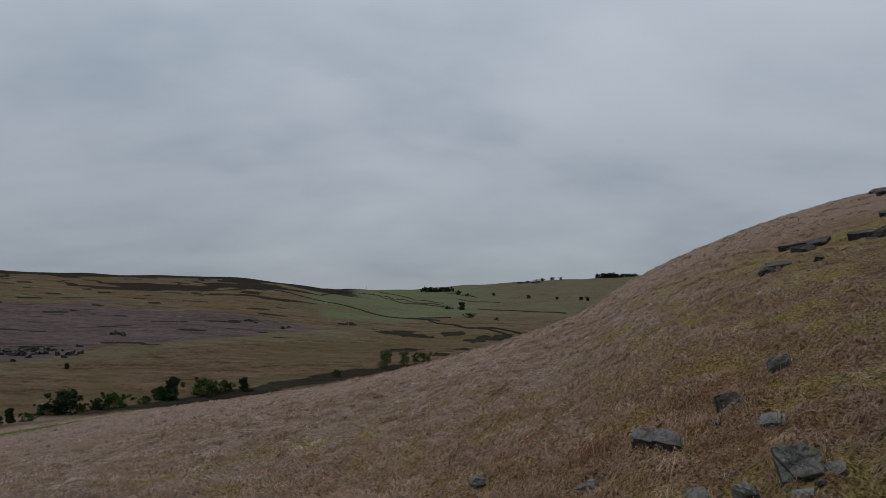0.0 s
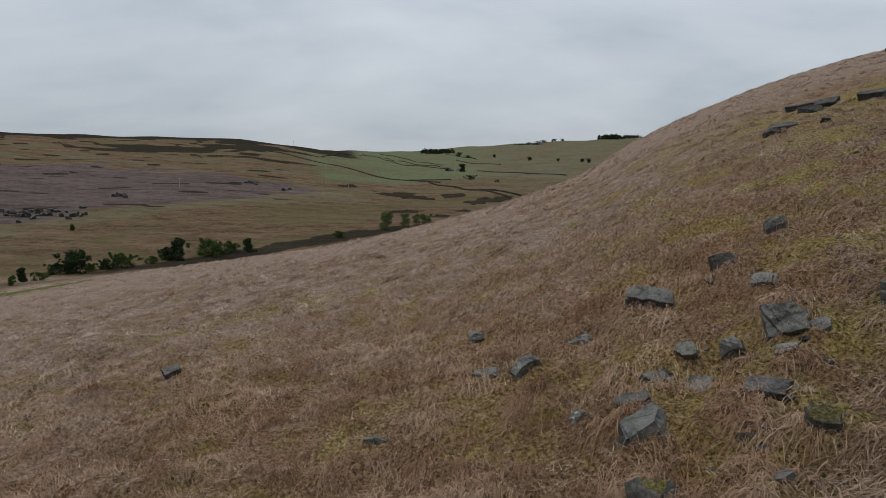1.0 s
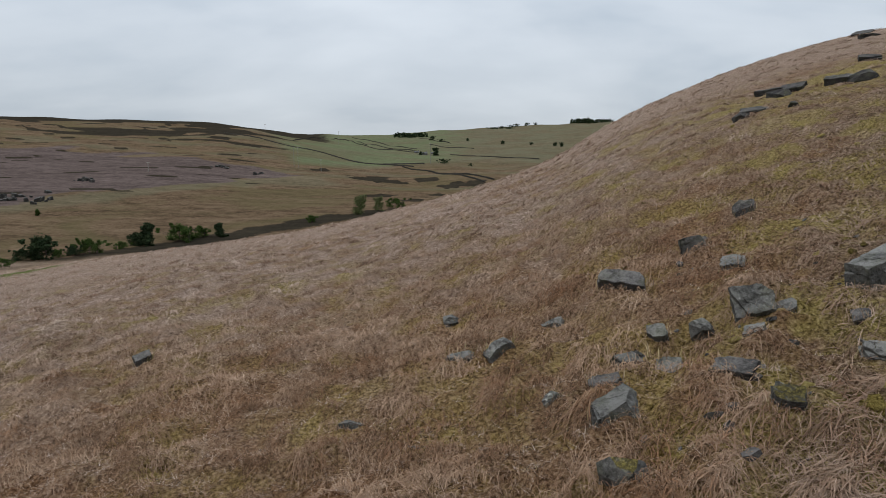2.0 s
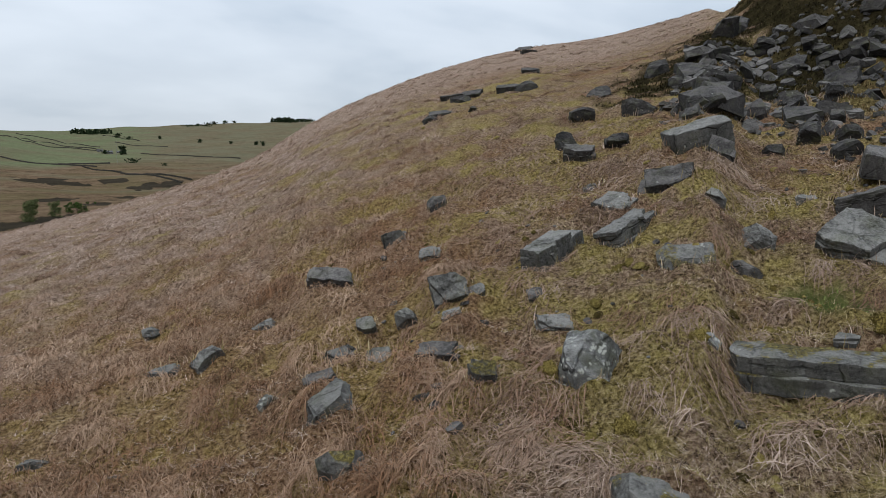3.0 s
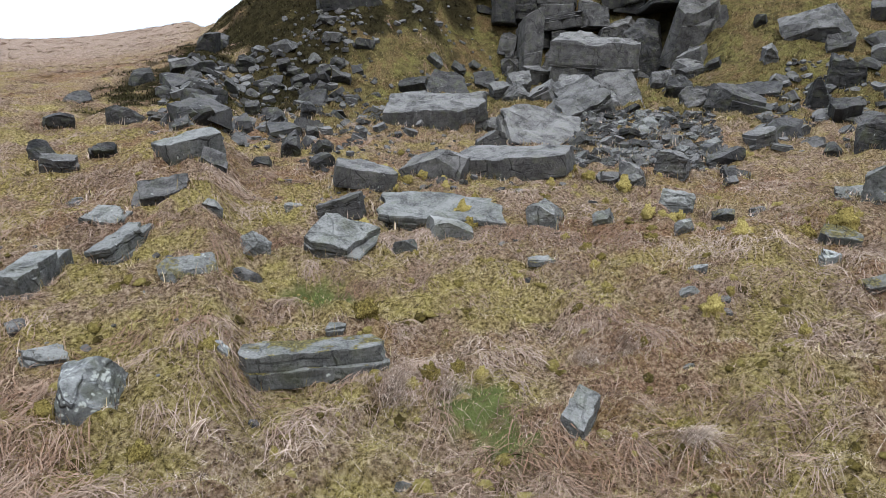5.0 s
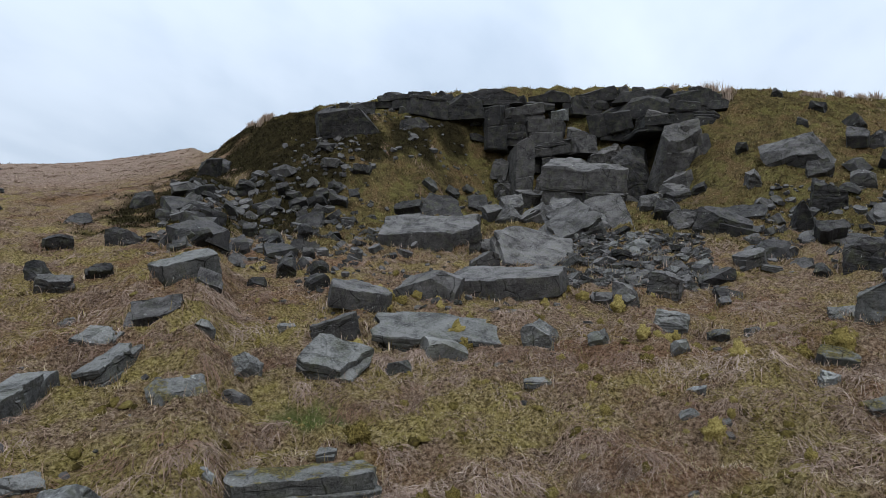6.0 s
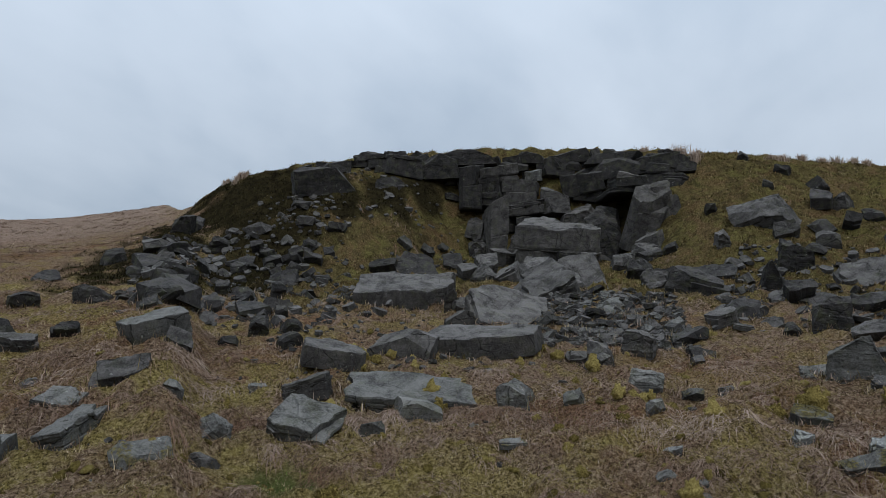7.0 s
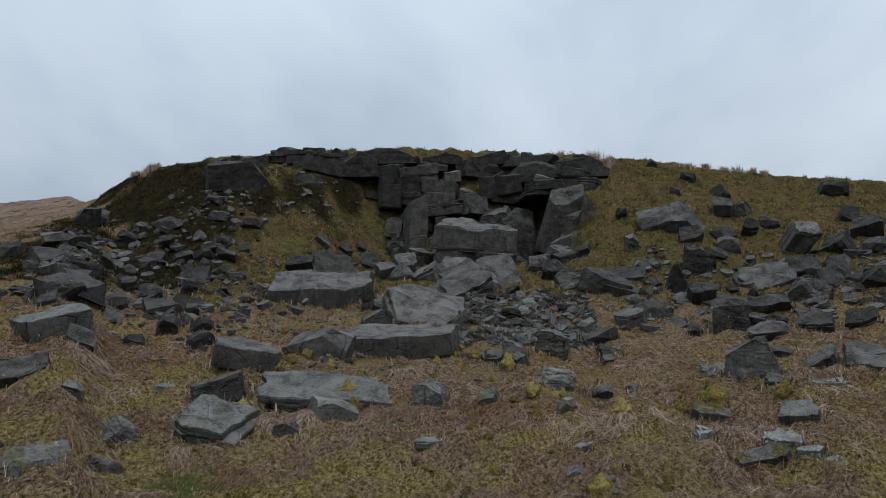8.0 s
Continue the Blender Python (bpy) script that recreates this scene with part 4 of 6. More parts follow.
stone("rough", 23.88, -3.97, 1.25, 0.72, 0.54, -99, 224, tip=17, settle=0.95, where="on the bank below the crag", group="fallen rocks below the crag")
stone("slab", 24.10, -5.31, 1.16, 0.86, 0.45, -102, 225, tip=20, mat="d", settle=0.95, where="on the bank below the crag", group="fallen rocks below the crag")
stone("wedge", 18.12, -2.49, 1.14, 0.69, 0.78, -108, 226)
stone("rough", 24.28, -1.68, 0.53, 0.55, 0.41, -94, 227, tip=17, settle=0.95, where="on the bank below the crag", group="fallen rocks below the crag")
stone("slab", 19.21, -4.27, 0.71, 0.65, 0.33, -103, 228, tip=20, mat="d", settle=0.95)
stone("slab", 18.34, -4.92, 0.86, 0.78, 0.36, -105, 229, tip=17, mat="d", settle=0.95)
stone("wedge", 32.01, -1.46, 0.98, 0.74, 1.24, -93, 230, mat="d", settle=0.95, where="on the bank below the crag", group="fallen rocks below the crag")
stone("block", 28.32, -2.16, 1.08, 0.71, 0.71, -94, 231, tip=20, settle=0.95, where="on the bank below the crag", group="fallen rocks below the crag")
stone("slab", 35.29, 0.81, 2.61, 1.25, 0.35, -89, 232, tip=20, mat="d", settle=0.2, where="on the bank below the crag", group="fallen rocks below the crag")
stone("slab", 31.16, 0.84, 1.84, 1.44, 0.41, -88, 233, tip=20, mat="d", settle=0.2, where="on the bank below the crag", group="fallen rocks below the crag")
stone("wedge", 31.54, 2.77, 1.34, 1.01, 0.99, -65, 234, settle=0.7, where="on the bank below the crag", group="fallen rocks below the crag")
stone("block", 35.26, 4.10, 1.02, 0.92, 0.85, -83, 235, tip=20, mat="d", settle=0.95, where="on the bank below the crag", group="fallen rocks below the crag")
stone("rough", 23.26, 1.32, 1.09, 0.51, 0.46, -87, 236, tip=17, mat="d", settle=0.95)
stone("slab", 22.04, 0.93, 0.97, 0.49, 0.24, -88, 237, tip=20, mat="d", settle=0.95)
stone("block", 17.46, 0.18, 0.35, 0.44, 0.27, -89, 238, tip=17, mat="d", settle=0.95)
stone("flake", 14.08, -1.03, 0.40, 0.24, 0.15, -94, 239, mat="p", settle=0.95)
stone("flake", 13.79, -2.29, 0.59, 0.41, 0.16, -99, 240, mat="p", settle=1.0)
stone("flake", 13.50, -2.71, 0.43, 0.26, 0.14, -101, 241, mat="p", settle=1.0)
stone("flake", 13.00, -2.92, 0.24, 0.14, 0.10, -103, 242, mat="p", settle=1.0)
stone("slab", 14.93, -2.87, 0.71, 0.57, 0.18, -101, 243, tip=17, settle=1.0)
stone("flake", 15.60, -1.26, 0.69, 0.58, 0.17, -95, 244, settle=0.95, moss=1)
stone("flake", 17.57, -3.90, 0.69, 0.86, 0.16, -93, 245, settle=0.95)
stone("flake", 19.14, -1.74, 0.66, 0.34, 0.15, -95, 246, tip=20, settle=0.95)
stone("flake", 17.48, -4.08, 0.40, 0.50, 0.12, -103, 247, mat="p", settle=0.95)
stone("flake", 16.96, -2.77, 0.56, 0.49, 0.12, -99, 248, mat="d", settle=0.95)
stone("wedge", 20.84, 3.56, 0.62, 0.77, 0.49, -80, 249, settle=0.95)
stone("slab", 20.77, 4.32, 0.67, 0.48, 0.24, -78, 250, tip=20, settle=0.95)
stone("wedge", 16.03, 4.67, 0.74, 0.52, 0.62, -74, 251, settle=0.95)
stone("rough", 15.72, 3.33, 0.37, 0.26, 0.21, -78, 252, tip=17, settle=0.95)
stone("slab", 23.78, -6.53, 1.07, 0.72, 0.35, -105, 253, tip=20, mat="d", settle=0.95, where="on the bank below the crag", group="fallen rocks below the crag")
stone("slab", 33.68, -6.92, 1.24, 1.13, 0.47, -102, 254, tip=20, mat="d", settle=0.95, where="on the bank below the crag", group="fallen rocks below the crag")
stone("rough", 35.99, -6.08, 1.05, 0.57, 0.41, -100, 255, tip=17, mat="d", settle=0.95, where="on the bank below the crag", group="fallen rocks below the crag")
stone("rough", 20.25, -3.52, 0.85, 0.44, 0.25, -100, 256, tip=17, mat="d", settle=0.95)
stone("slab", 44.85, -11.75, 1.14, 1.07, 0.62, -105, 257, tip=20, mat="d", settle=0.95, where="on the bank below the crag", group="fallen rocks below the crag")
stone("rough", 48.91, -12.10, 1.64, 0.86, 0.82, -104, 258, tip=17, mat="d", settle=0.95, where="on the bank below the crag", group="fallen rocks below the crag")
stone("rough", 43.35, -7.44, 1.21, 0.85, 0.58, -100, 259, tip=17, mat="d", settle=0.95, where="on the bank below the crag", group="fallen rocks below the crag")
stone("rough", 48.07, -3.37, 0.92, 0.42, 0.44, -94, 260, tip=17, mat="d", settle=0.95, where="on the bank below the crag", group="fallen rocks below the crag")
stone("wedge", 45.89, -2.39, 0.65, 0.65, 0.36, -93, 261, settle=0.95, where="on the bank below the crag", group="fallen rocks below the crag")
stone("wedge", 38.88, 0.27, 0.73, 0.91, 0.91, -60, 262, settle=0.95, where="on the bank below the crag", group="fallen rocks below the crag")
stone("rough", 42.91, 0.88, 0.76, 0.46, 0.59, -89, 263, tip=17, settle=0.95, where="on the bank below the crag", group="fallen rocks below the crag")
stone("wedge", 36.64, -0.12, 0.79, 0.77, 0.48, -90, 264, settle=0.95, where="on the bank below the crag", group="fallen rocks below the crag")
stone("rough", 24.79, -4.33, 0.40, 0.32, 0.26, -100, 265, tip=17, settle=0.95, where="on the bank below the crag", group="fallen rocks below the crag")
stone("rough", 29.43, -8.41, 0.95, 0.71, 0.62, -106, 266, tip=17, mat="d", settle=0.95, where="on the bank below the crag", group="fallen rocks below the crag")
stone("rough", 26.92, -5.86, 0.83, 0.53, 0.42, -102, 267, tip=17, mat="d", settle=0.95, where="on the bank below the crag", group="fallen rocks below the crag")
stone("rough", 37.38, -3.27, 0.51, 0.43, 0.30, -95, 268, tip=17, settle=0.95, where="on the bank below the crag", group="fallen rocks below the crag")
stone("rough", 49.74, -1.19, 0.73, 0.76, 0.55, -91, 269, tip=17, mat="d", settle=0.95, where="on the bank below the crag", group="fallen rocks below the crag")
stone("rough", 20.31, 0.98, 0.35, 0.34, 0.18, -87, 270, tip=17, settle=0.95)
stone("slab", 13.28, -1.89, 0.80, 0.33, 0.12, -98, 271, tip=17, mat="d", settle=1.0, moss=1)
stone("rough", 12.94, 1.16, 0.40, 0.18, 0.11, -85, 272, tip=17, mat="p", settle=0.95)
stone("rough", 11.92, -2.00, 0.18, 0.14, 0.11, -100, 273, tip=17, settle=0.95)
stone("slab", 27.04, 12.55, 4.0, 2.3, 1.05, -61, 274, tip=10, where="on the bank below the crag", group="fallen rocks below the crag")
stone("slab", 35.58, 16.45, 2.33, 1.40, 0.32, -65, 275, tip=20, mat="d", settle=0.95, where="on the bank below the crag", group="fallen rocks below the crag")
stone("wedge", 22.83, 8.80, 0.93, 1.16, 0.52, -69, 276, settle=0.95, where="on the bank below the crag", group="fallen rocks below the crag")
stone("slab", 20.10, 6.90, 3.3, 1.7, 0.55, -72, 277, tip=5, settle=0.9)
stone("slab", 25.20, 7.75, 3.05, 2.9, 0.5, -65, 278, tip=22, settle=1.0, where="on the bank below the crag", group="fallen rocks below the crag")
stone("slab", 29.80, 7.60, 2.6, 2.7, 0.7, -66, 279, tip=24, lean=-10, settle=0.9, where="on the bank below the crag", group="fallen rocks below the crag")
stone("slab", 33.10, 6.40, 1.8, 2.5, 0.7, -79, 280, tip=36, lean=-6, settle=0.9, where="on the bank below the crag", group="fallen rocks below the crag")
stone("wedge", 34.21, 11.51, 1.13, 1.41, 1.37, -51, 281, settle=0.95, where="on the bank below the crag", group="fallen rocks below the crag")
stone("slab", 33.46, 10.04, 1.14, 1.08, 0.59, -108, 282, tip=20, lean=-20, settle=0.95, where="on the bank below the crag", group="fallen rocks below the crag")
stone("wedge", 26.40, 10.56, 0.48, 0.60, 0.89, -68, 283, settle=0.95, where="on the bank below the crag", group="fallen rocks below the crag")
stone("rough", 26.37, 9.92, 0.87, 0.67, 0.47, -69, 284, tip=17, settle=0.95, where="on the bank below the crag", group="fallen rocks below the crag")
stone("rough", 21.17, 14.98, 0.48, 0.60, 0.43, -55, 285, tip=17, mat="d", settle=0.95, where="on the bank below the crag", group="fallen rocks below the crag")
stone("wedge", 31.60, 26.75, 1.04, 1.30, 0.85, -50, 286, settle=0.95, where="on the bank below the crag", group="fallen rocks below the crag")
stone("block", 30.89, 22.40, 1.14, 0.66, 0.65, -54, 287, tip=20, settle=0.95, where="on the bank below the crag", group="fallen rocks below the crag")
stone("block", 31.86, 21.80, 0.88, 0.48, 0.73, -56, 288, tip=20, settle=0.95, where="on the bank below the crag", group="fallen rocks below the crag")
stone("rough", 31.67, 20.59, 1.15, 0.60, 0.80, -57, 289, tip=17, mat="d", settle=0.95, where="on the bank below the crag", group="fallen rocks below the crag")
stone("wedge", 21.88, 17.06, 0.71, 0.88, 0.64, -52, 290, settle=0.95, where="on the bank below the crag", group="fallen rocks below the crag")
stone("rough", 22.46, 20.74, 1.18, 0.68, 0.49, -47, 291, tip=17, mat="d", settle=0.95, where="on the bank below the crag", group="fallen rocks below the crag")
stone("rough", 16.79, 16.54, 0.80, 0.53, 0.37, -45, 292, tip=17, mat="d", settle=0.95)
stone("rough", 29.44, 23.39, 0.96, 1.08, 0.70, -52, 293, tip=17, mat="d", settle=0.95, where="on the bank below the crag", group="fallen rocks below the crag")
stone("slab", 34.70, 21.02, 1.01, 0.45, 0.43, -59, 294, tip=20, mat="d", settle=0.95, where="on the bank below the crag", group="fallen rocks below the crag")
stone("rough", 24.22, 17.37, 0.67, 0.66, 0.62, -54, 295, tip=17, settle=0.95, where="on the bank below the crag", group="fallen rocks below the crag")
stone("wedge", 41.68, 4.09, 1.35, 1.69, 0.93, -64, 296, settle=0.95, where="on the bank below the crag", group="fallen rocks below the crag")
stone("rough", 40.19, 2.95, 0.84, 0.69, 0.56, -86, 297, tip=17, mat="d", settle=0.95, where="on the bank below the crag", group="fallen rocks below the crag")
stone("flake", 37.02, 12.63, 1.16, 1.45, 0.79, -51, 298, tip=20, settle=0.95, where="on the bank below the crag", group="fallen rocks below the crag")
stone("slab", 41.02, 13.00, 1.19, 1.49, 0.88, -42, 299, tip=20, settle=0.95, where="on the bank below the crag", group="fallen rocks below the crag")
stone("wedge", 33.63, 9.93, 1.18, 0.89, 0.94, -74, 300, settle=0.95, where="on the bank below the crag", group="fallen rocks below the crag")
stone("slab", 41.61, 11.88, 1.22, 1.45, 0.49, -94, 301, tip=20, settle=0.95, where="on the bank below the crag", group="fallen rocks below the crag")
stone("slab", 35.79, 9.17, 1.54, 1.23, 0.77, -76, 302, tip=25, settle=0.9, where="on the bank below the crag", group="fallen rocks below the crag")
stone("wedge", 31.83, 6.52, 0.97, 1.21, 0.62, -78, 303, settle=0.95, where="on the bank below the crag", group="fallen rocks below the crag")
stone("slab", 34.49, 12.71, 1.03, 1.08, 0.51, -58, 304, tip=20, settle=0.95, where="on the bank below the crag", group="fallen rocks below the crag")
stone("flake", 38.83, 15.38, 1.30, 1.08, 0.48, -68, 305, tip=20, mat="d", settle=0.95, where="on the bank below the crag", group="fallen rocks below the crag")
stone("slab", 36.74, 16.84, 2.02, 1.10, 0.58, -75, 306, tip=20, mat="d", settle=0.95, where="on the bank below the crag", group="fallen rocks below the crag")
stone("flake", 33.86, 17.37, 1.47, 0.67, 0.54, -63, 307, tip=20, mat="d", settle=0.95, where="on the bank below the crag", group="fallen rocks below the crag")
stone("wedge", 35.65, 4.08, 1.28, 1.60, 0.77, -83, 308, mat="d", settle=0.95, where="on the bank below the crag", group="fallen rocks below the crag")
stone("slab", 33.28, 2.64, 1.52, 0.87, 0.58, -85, 309, tip=20, mat="d", settle=0.95, where="on the bank below the crag", group="fallen rocks below the crag")
stone("wedge", 31.70, 1.55, 2.16, 1.62, 1.25, -87, 310, mat="d", settle=0.95, where="on the bank below the crag", group="fallen rocks below the crag")
stone("block", 36.58, 5.22, 0.94, 0.91, 0.60, -82, 311, tip=20, settle=0.95, where="on the bank below the crag", group="fallen rocks below the crag")

stone("flake", 19.18, 38.27, 1.6, 0.96, 0.24, -27, 902, mat="d", settle=1.0, where="sunk in the heathy brow", group="rocks on the brow")
stone("flake", 15.14, 31.42, 1.5, 0.90, 0.18, -26, 903, mat="d", settle=1.0, where="sunk in the heathy brow", group="rocks on the brow")
stone("flake", 20.93, 34.85, 1.5, 0.90, 0.28, -31, 906, mat="d", settle=1.0, where="sunk in the heathy brow", group="rocks on the brow")
stone("flake", 50.00, 78.99, 2.6, 1.56, 0.24, -32, 907, mat="d", settle=1.0, where="sunk in the heathy brow", group="rocks on the brow")
stone("flake", 20.09, 37.59, 1.6, 0.96, 0.24, -28, 908, mat="d", settle=1.0, where="sunk in the heathy brow", group="rocks on the brow")
stone("flake", 25.57, 39.68, 1.3, 0.78, 0.24, -33, 910, mat="d", settle=1.0, where="sunk in the heathy brow", group="rocks on the brow")

# ---- the crag: beds and broken blocks of gritstone, one outcrop
crag = tagged(new("rock_crag"), "dark weathered gritstone crag of stacked and broken blocks", "rock outcrop")
crag.location = (43.36, 9.34, 10.90)


def block(x, y, z, w, d, h, turn, seed, style, mat, lean=0, tip=0):
    """A block of the crag, set in the bank behind it."""
    r = random.Random(seed)
    back = Vector((math.sin(radians(-turn)), math.cos(radians(-turn)), 0))
    ob = finish("block", angular(w * 1.02, d * 1.3, h, seed * 9 + (style == "block"), style, 4, 0.25), MATS[mat][0], crag)
    ob.matrix_world = Matrix.Translation(Vector((x, y, z)) + back * d * 0.3) @ pose(0, 0, 0, tip + r.uniform(-4, 4), lean + r.uniform(-4, 4), turn + r.uniform(-14, 14))
    ob.matrix_parent_inverse = Matrix.Translation(-crag.location)
    STONES.append((x, y, w, d, turn))


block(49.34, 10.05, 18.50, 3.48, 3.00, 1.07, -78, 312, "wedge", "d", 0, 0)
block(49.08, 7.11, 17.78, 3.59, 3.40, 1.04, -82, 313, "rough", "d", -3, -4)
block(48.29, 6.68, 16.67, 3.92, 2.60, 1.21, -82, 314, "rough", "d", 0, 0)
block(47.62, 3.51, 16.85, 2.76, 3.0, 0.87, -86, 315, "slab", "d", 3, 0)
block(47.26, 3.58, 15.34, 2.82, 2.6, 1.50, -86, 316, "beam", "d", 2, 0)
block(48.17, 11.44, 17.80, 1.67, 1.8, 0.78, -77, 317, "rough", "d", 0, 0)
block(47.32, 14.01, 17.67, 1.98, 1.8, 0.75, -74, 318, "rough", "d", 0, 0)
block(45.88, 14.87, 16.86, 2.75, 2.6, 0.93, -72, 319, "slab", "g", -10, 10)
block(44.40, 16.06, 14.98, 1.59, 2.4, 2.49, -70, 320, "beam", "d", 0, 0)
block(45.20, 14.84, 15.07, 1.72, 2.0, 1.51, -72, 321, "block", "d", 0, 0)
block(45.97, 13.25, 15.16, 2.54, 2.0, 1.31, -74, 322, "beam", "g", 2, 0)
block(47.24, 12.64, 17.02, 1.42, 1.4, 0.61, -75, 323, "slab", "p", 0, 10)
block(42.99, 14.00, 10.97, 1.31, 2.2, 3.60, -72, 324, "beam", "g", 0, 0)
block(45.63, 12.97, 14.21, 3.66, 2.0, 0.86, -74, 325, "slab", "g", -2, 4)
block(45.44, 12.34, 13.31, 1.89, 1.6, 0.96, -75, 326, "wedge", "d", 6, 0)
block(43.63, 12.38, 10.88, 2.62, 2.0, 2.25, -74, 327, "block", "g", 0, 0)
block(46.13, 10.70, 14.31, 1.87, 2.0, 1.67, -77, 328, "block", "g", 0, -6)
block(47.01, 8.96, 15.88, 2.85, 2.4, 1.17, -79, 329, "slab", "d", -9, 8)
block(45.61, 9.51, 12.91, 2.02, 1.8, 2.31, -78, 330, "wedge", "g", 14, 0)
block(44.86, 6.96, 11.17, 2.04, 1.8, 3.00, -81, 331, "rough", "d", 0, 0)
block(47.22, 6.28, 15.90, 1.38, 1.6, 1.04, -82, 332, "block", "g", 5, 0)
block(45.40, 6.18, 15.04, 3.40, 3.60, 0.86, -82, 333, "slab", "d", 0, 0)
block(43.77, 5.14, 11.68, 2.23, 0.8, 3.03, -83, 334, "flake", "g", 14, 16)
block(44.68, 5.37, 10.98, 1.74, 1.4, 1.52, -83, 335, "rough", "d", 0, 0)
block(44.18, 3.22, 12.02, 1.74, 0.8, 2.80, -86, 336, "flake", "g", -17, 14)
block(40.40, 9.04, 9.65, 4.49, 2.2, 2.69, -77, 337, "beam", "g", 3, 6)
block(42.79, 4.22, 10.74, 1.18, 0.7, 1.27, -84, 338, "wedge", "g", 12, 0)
# recess backs: dark stone puts some of the hollow's shade into colour
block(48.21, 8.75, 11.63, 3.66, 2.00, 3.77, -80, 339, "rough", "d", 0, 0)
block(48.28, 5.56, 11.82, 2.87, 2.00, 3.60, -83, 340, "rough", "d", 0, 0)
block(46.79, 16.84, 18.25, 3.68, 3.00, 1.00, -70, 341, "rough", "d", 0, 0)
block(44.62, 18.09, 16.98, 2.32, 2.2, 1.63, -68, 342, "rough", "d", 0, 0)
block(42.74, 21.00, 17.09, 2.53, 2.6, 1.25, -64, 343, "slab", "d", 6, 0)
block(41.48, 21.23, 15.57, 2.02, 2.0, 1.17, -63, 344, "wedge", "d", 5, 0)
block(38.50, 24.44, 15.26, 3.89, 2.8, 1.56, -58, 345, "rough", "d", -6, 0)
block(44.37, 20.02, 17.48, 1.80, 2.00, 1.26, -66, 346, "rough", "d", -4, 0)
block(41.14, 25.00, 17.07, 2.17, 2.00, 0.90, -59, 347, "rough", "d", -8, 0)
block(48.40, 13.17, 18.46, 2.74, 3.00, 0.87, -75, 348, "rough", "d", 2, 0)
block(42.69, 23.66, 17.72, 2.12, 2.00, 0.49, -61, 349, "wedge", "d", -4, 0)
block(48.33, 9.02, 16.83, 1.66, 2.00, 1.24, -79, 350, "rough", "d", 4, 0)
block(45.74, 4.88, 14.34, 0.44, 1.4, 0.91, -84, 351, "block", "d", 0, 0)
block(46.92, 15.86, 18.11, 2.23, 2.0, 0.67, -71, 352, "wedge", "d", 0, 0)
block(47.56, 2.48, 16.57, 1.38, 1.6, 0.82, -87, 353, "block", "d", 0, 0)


def crag_rubble(count, seed, bear, off, sizes, mats, tall):
    """Broken pieces that stick out of the steep face between the large blocks."""
    r = random.Random(seed)
    for _ in range(count):
        b, d = radians(r.uniform(*bear)), r.uniform(*off)
        x, y = math.sin(b) * d, math.cos(b) * d
        s = sizes[0] * (sizes[1] / sizes[0]) ** (r.random() ** 1.4)
        ob = finish("block", angular(s * r.uniform(0.8, 1.5), s, s * r.uniform(0.45, tall), r.randrange(10000), r.choice(("rough", "wedge", "block", "slab")), 3, 0.5), MATS[r.choice(mats)][0], crag)
        ob.matrix_world = Matrix.Translation((x, y, float(ground(x, y)) - 0.12 * s)) @ pose(0, 0, 0, r.uniform(-10, 14), r.uniform(-12, 12), -math.degrees(b) + r.uniform(-35, 35))
        ob.matrix_parent_inverse = Matrix.Translation(-crag.location)
        STONES.append((x, y, s * 0.9, s * 0.9, 0))


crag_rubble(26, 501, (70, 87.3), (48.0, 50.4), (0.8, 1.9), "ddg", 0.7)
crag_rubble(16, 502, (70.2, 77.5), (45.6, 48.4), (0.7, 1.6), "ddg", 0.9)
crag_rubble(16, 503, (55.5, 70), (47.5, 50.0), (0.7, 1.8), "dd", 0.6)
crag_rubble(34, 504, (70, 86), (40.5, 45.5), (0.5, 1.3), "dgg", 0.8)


# ---------------------------------------------------------------- the far side of the valley
BARK = mottled("bark", 3, (0.3, (0.04, 0.032, 0.025)), (0.7, (0.11, 0.095, 0.08)))
LEAVES = {"dark": straw_material("dark_foliage", (0.0, (0.016, 0.026, 0.014)), (1.0, (0.045, 0.064, 0.03))),
          "green": straw_material("spring_foliage", (0.0, (0.025, 0.045, 0.012)), (1.0, (0.07, 0.105, 0.03))),
          "pale": straw_material("birch_foliage", (0.0, (0.06, 0.075, 0.03)), (1.0, (0.12, 0.14, 0.06)))}
WALLING = mottled("dark_dry_stone", 0.8, (0.3, (0.022, 0.020, 0.017)), (0.7, (0.060, 0.055, 0.046)), bump=1.0, dist=0.2)
RENDERED = mottled("farm_wall", 0.6, (0.3, (0.12, 0.11, 0.10)), (0.7, (0.22, 0.21, 0.19)))
ROOF = mottled("stone_slate_roof", 1.2, (0.3, (0.07, 0.07, 0.072)), (0.7, (0.14, 0.14, 0.142)))
GLASS = mottled("dark_window_glass", 1, (0.3, (0.015, 0.017, 0.02)), (0.7, (0.03, 0.032, 0.035)), rough=0.1)
TIMBER = mottled("weathered_pole", 2, (0.3, (0.15, 0.14, 0.12)), (0.7, (0.26, 0.25, 0.22)))


def raw_mesh(name, verts, faces, mat, parent=None, kind=""):
    me = bpy.data.meshes.new(name)
    me.from_pydata([tuple(v) for v in verts], [], faces)
    me.materials.append(mat)
    ob = new(name, me)
    if parent:
        ob.parent = parent
    return ob


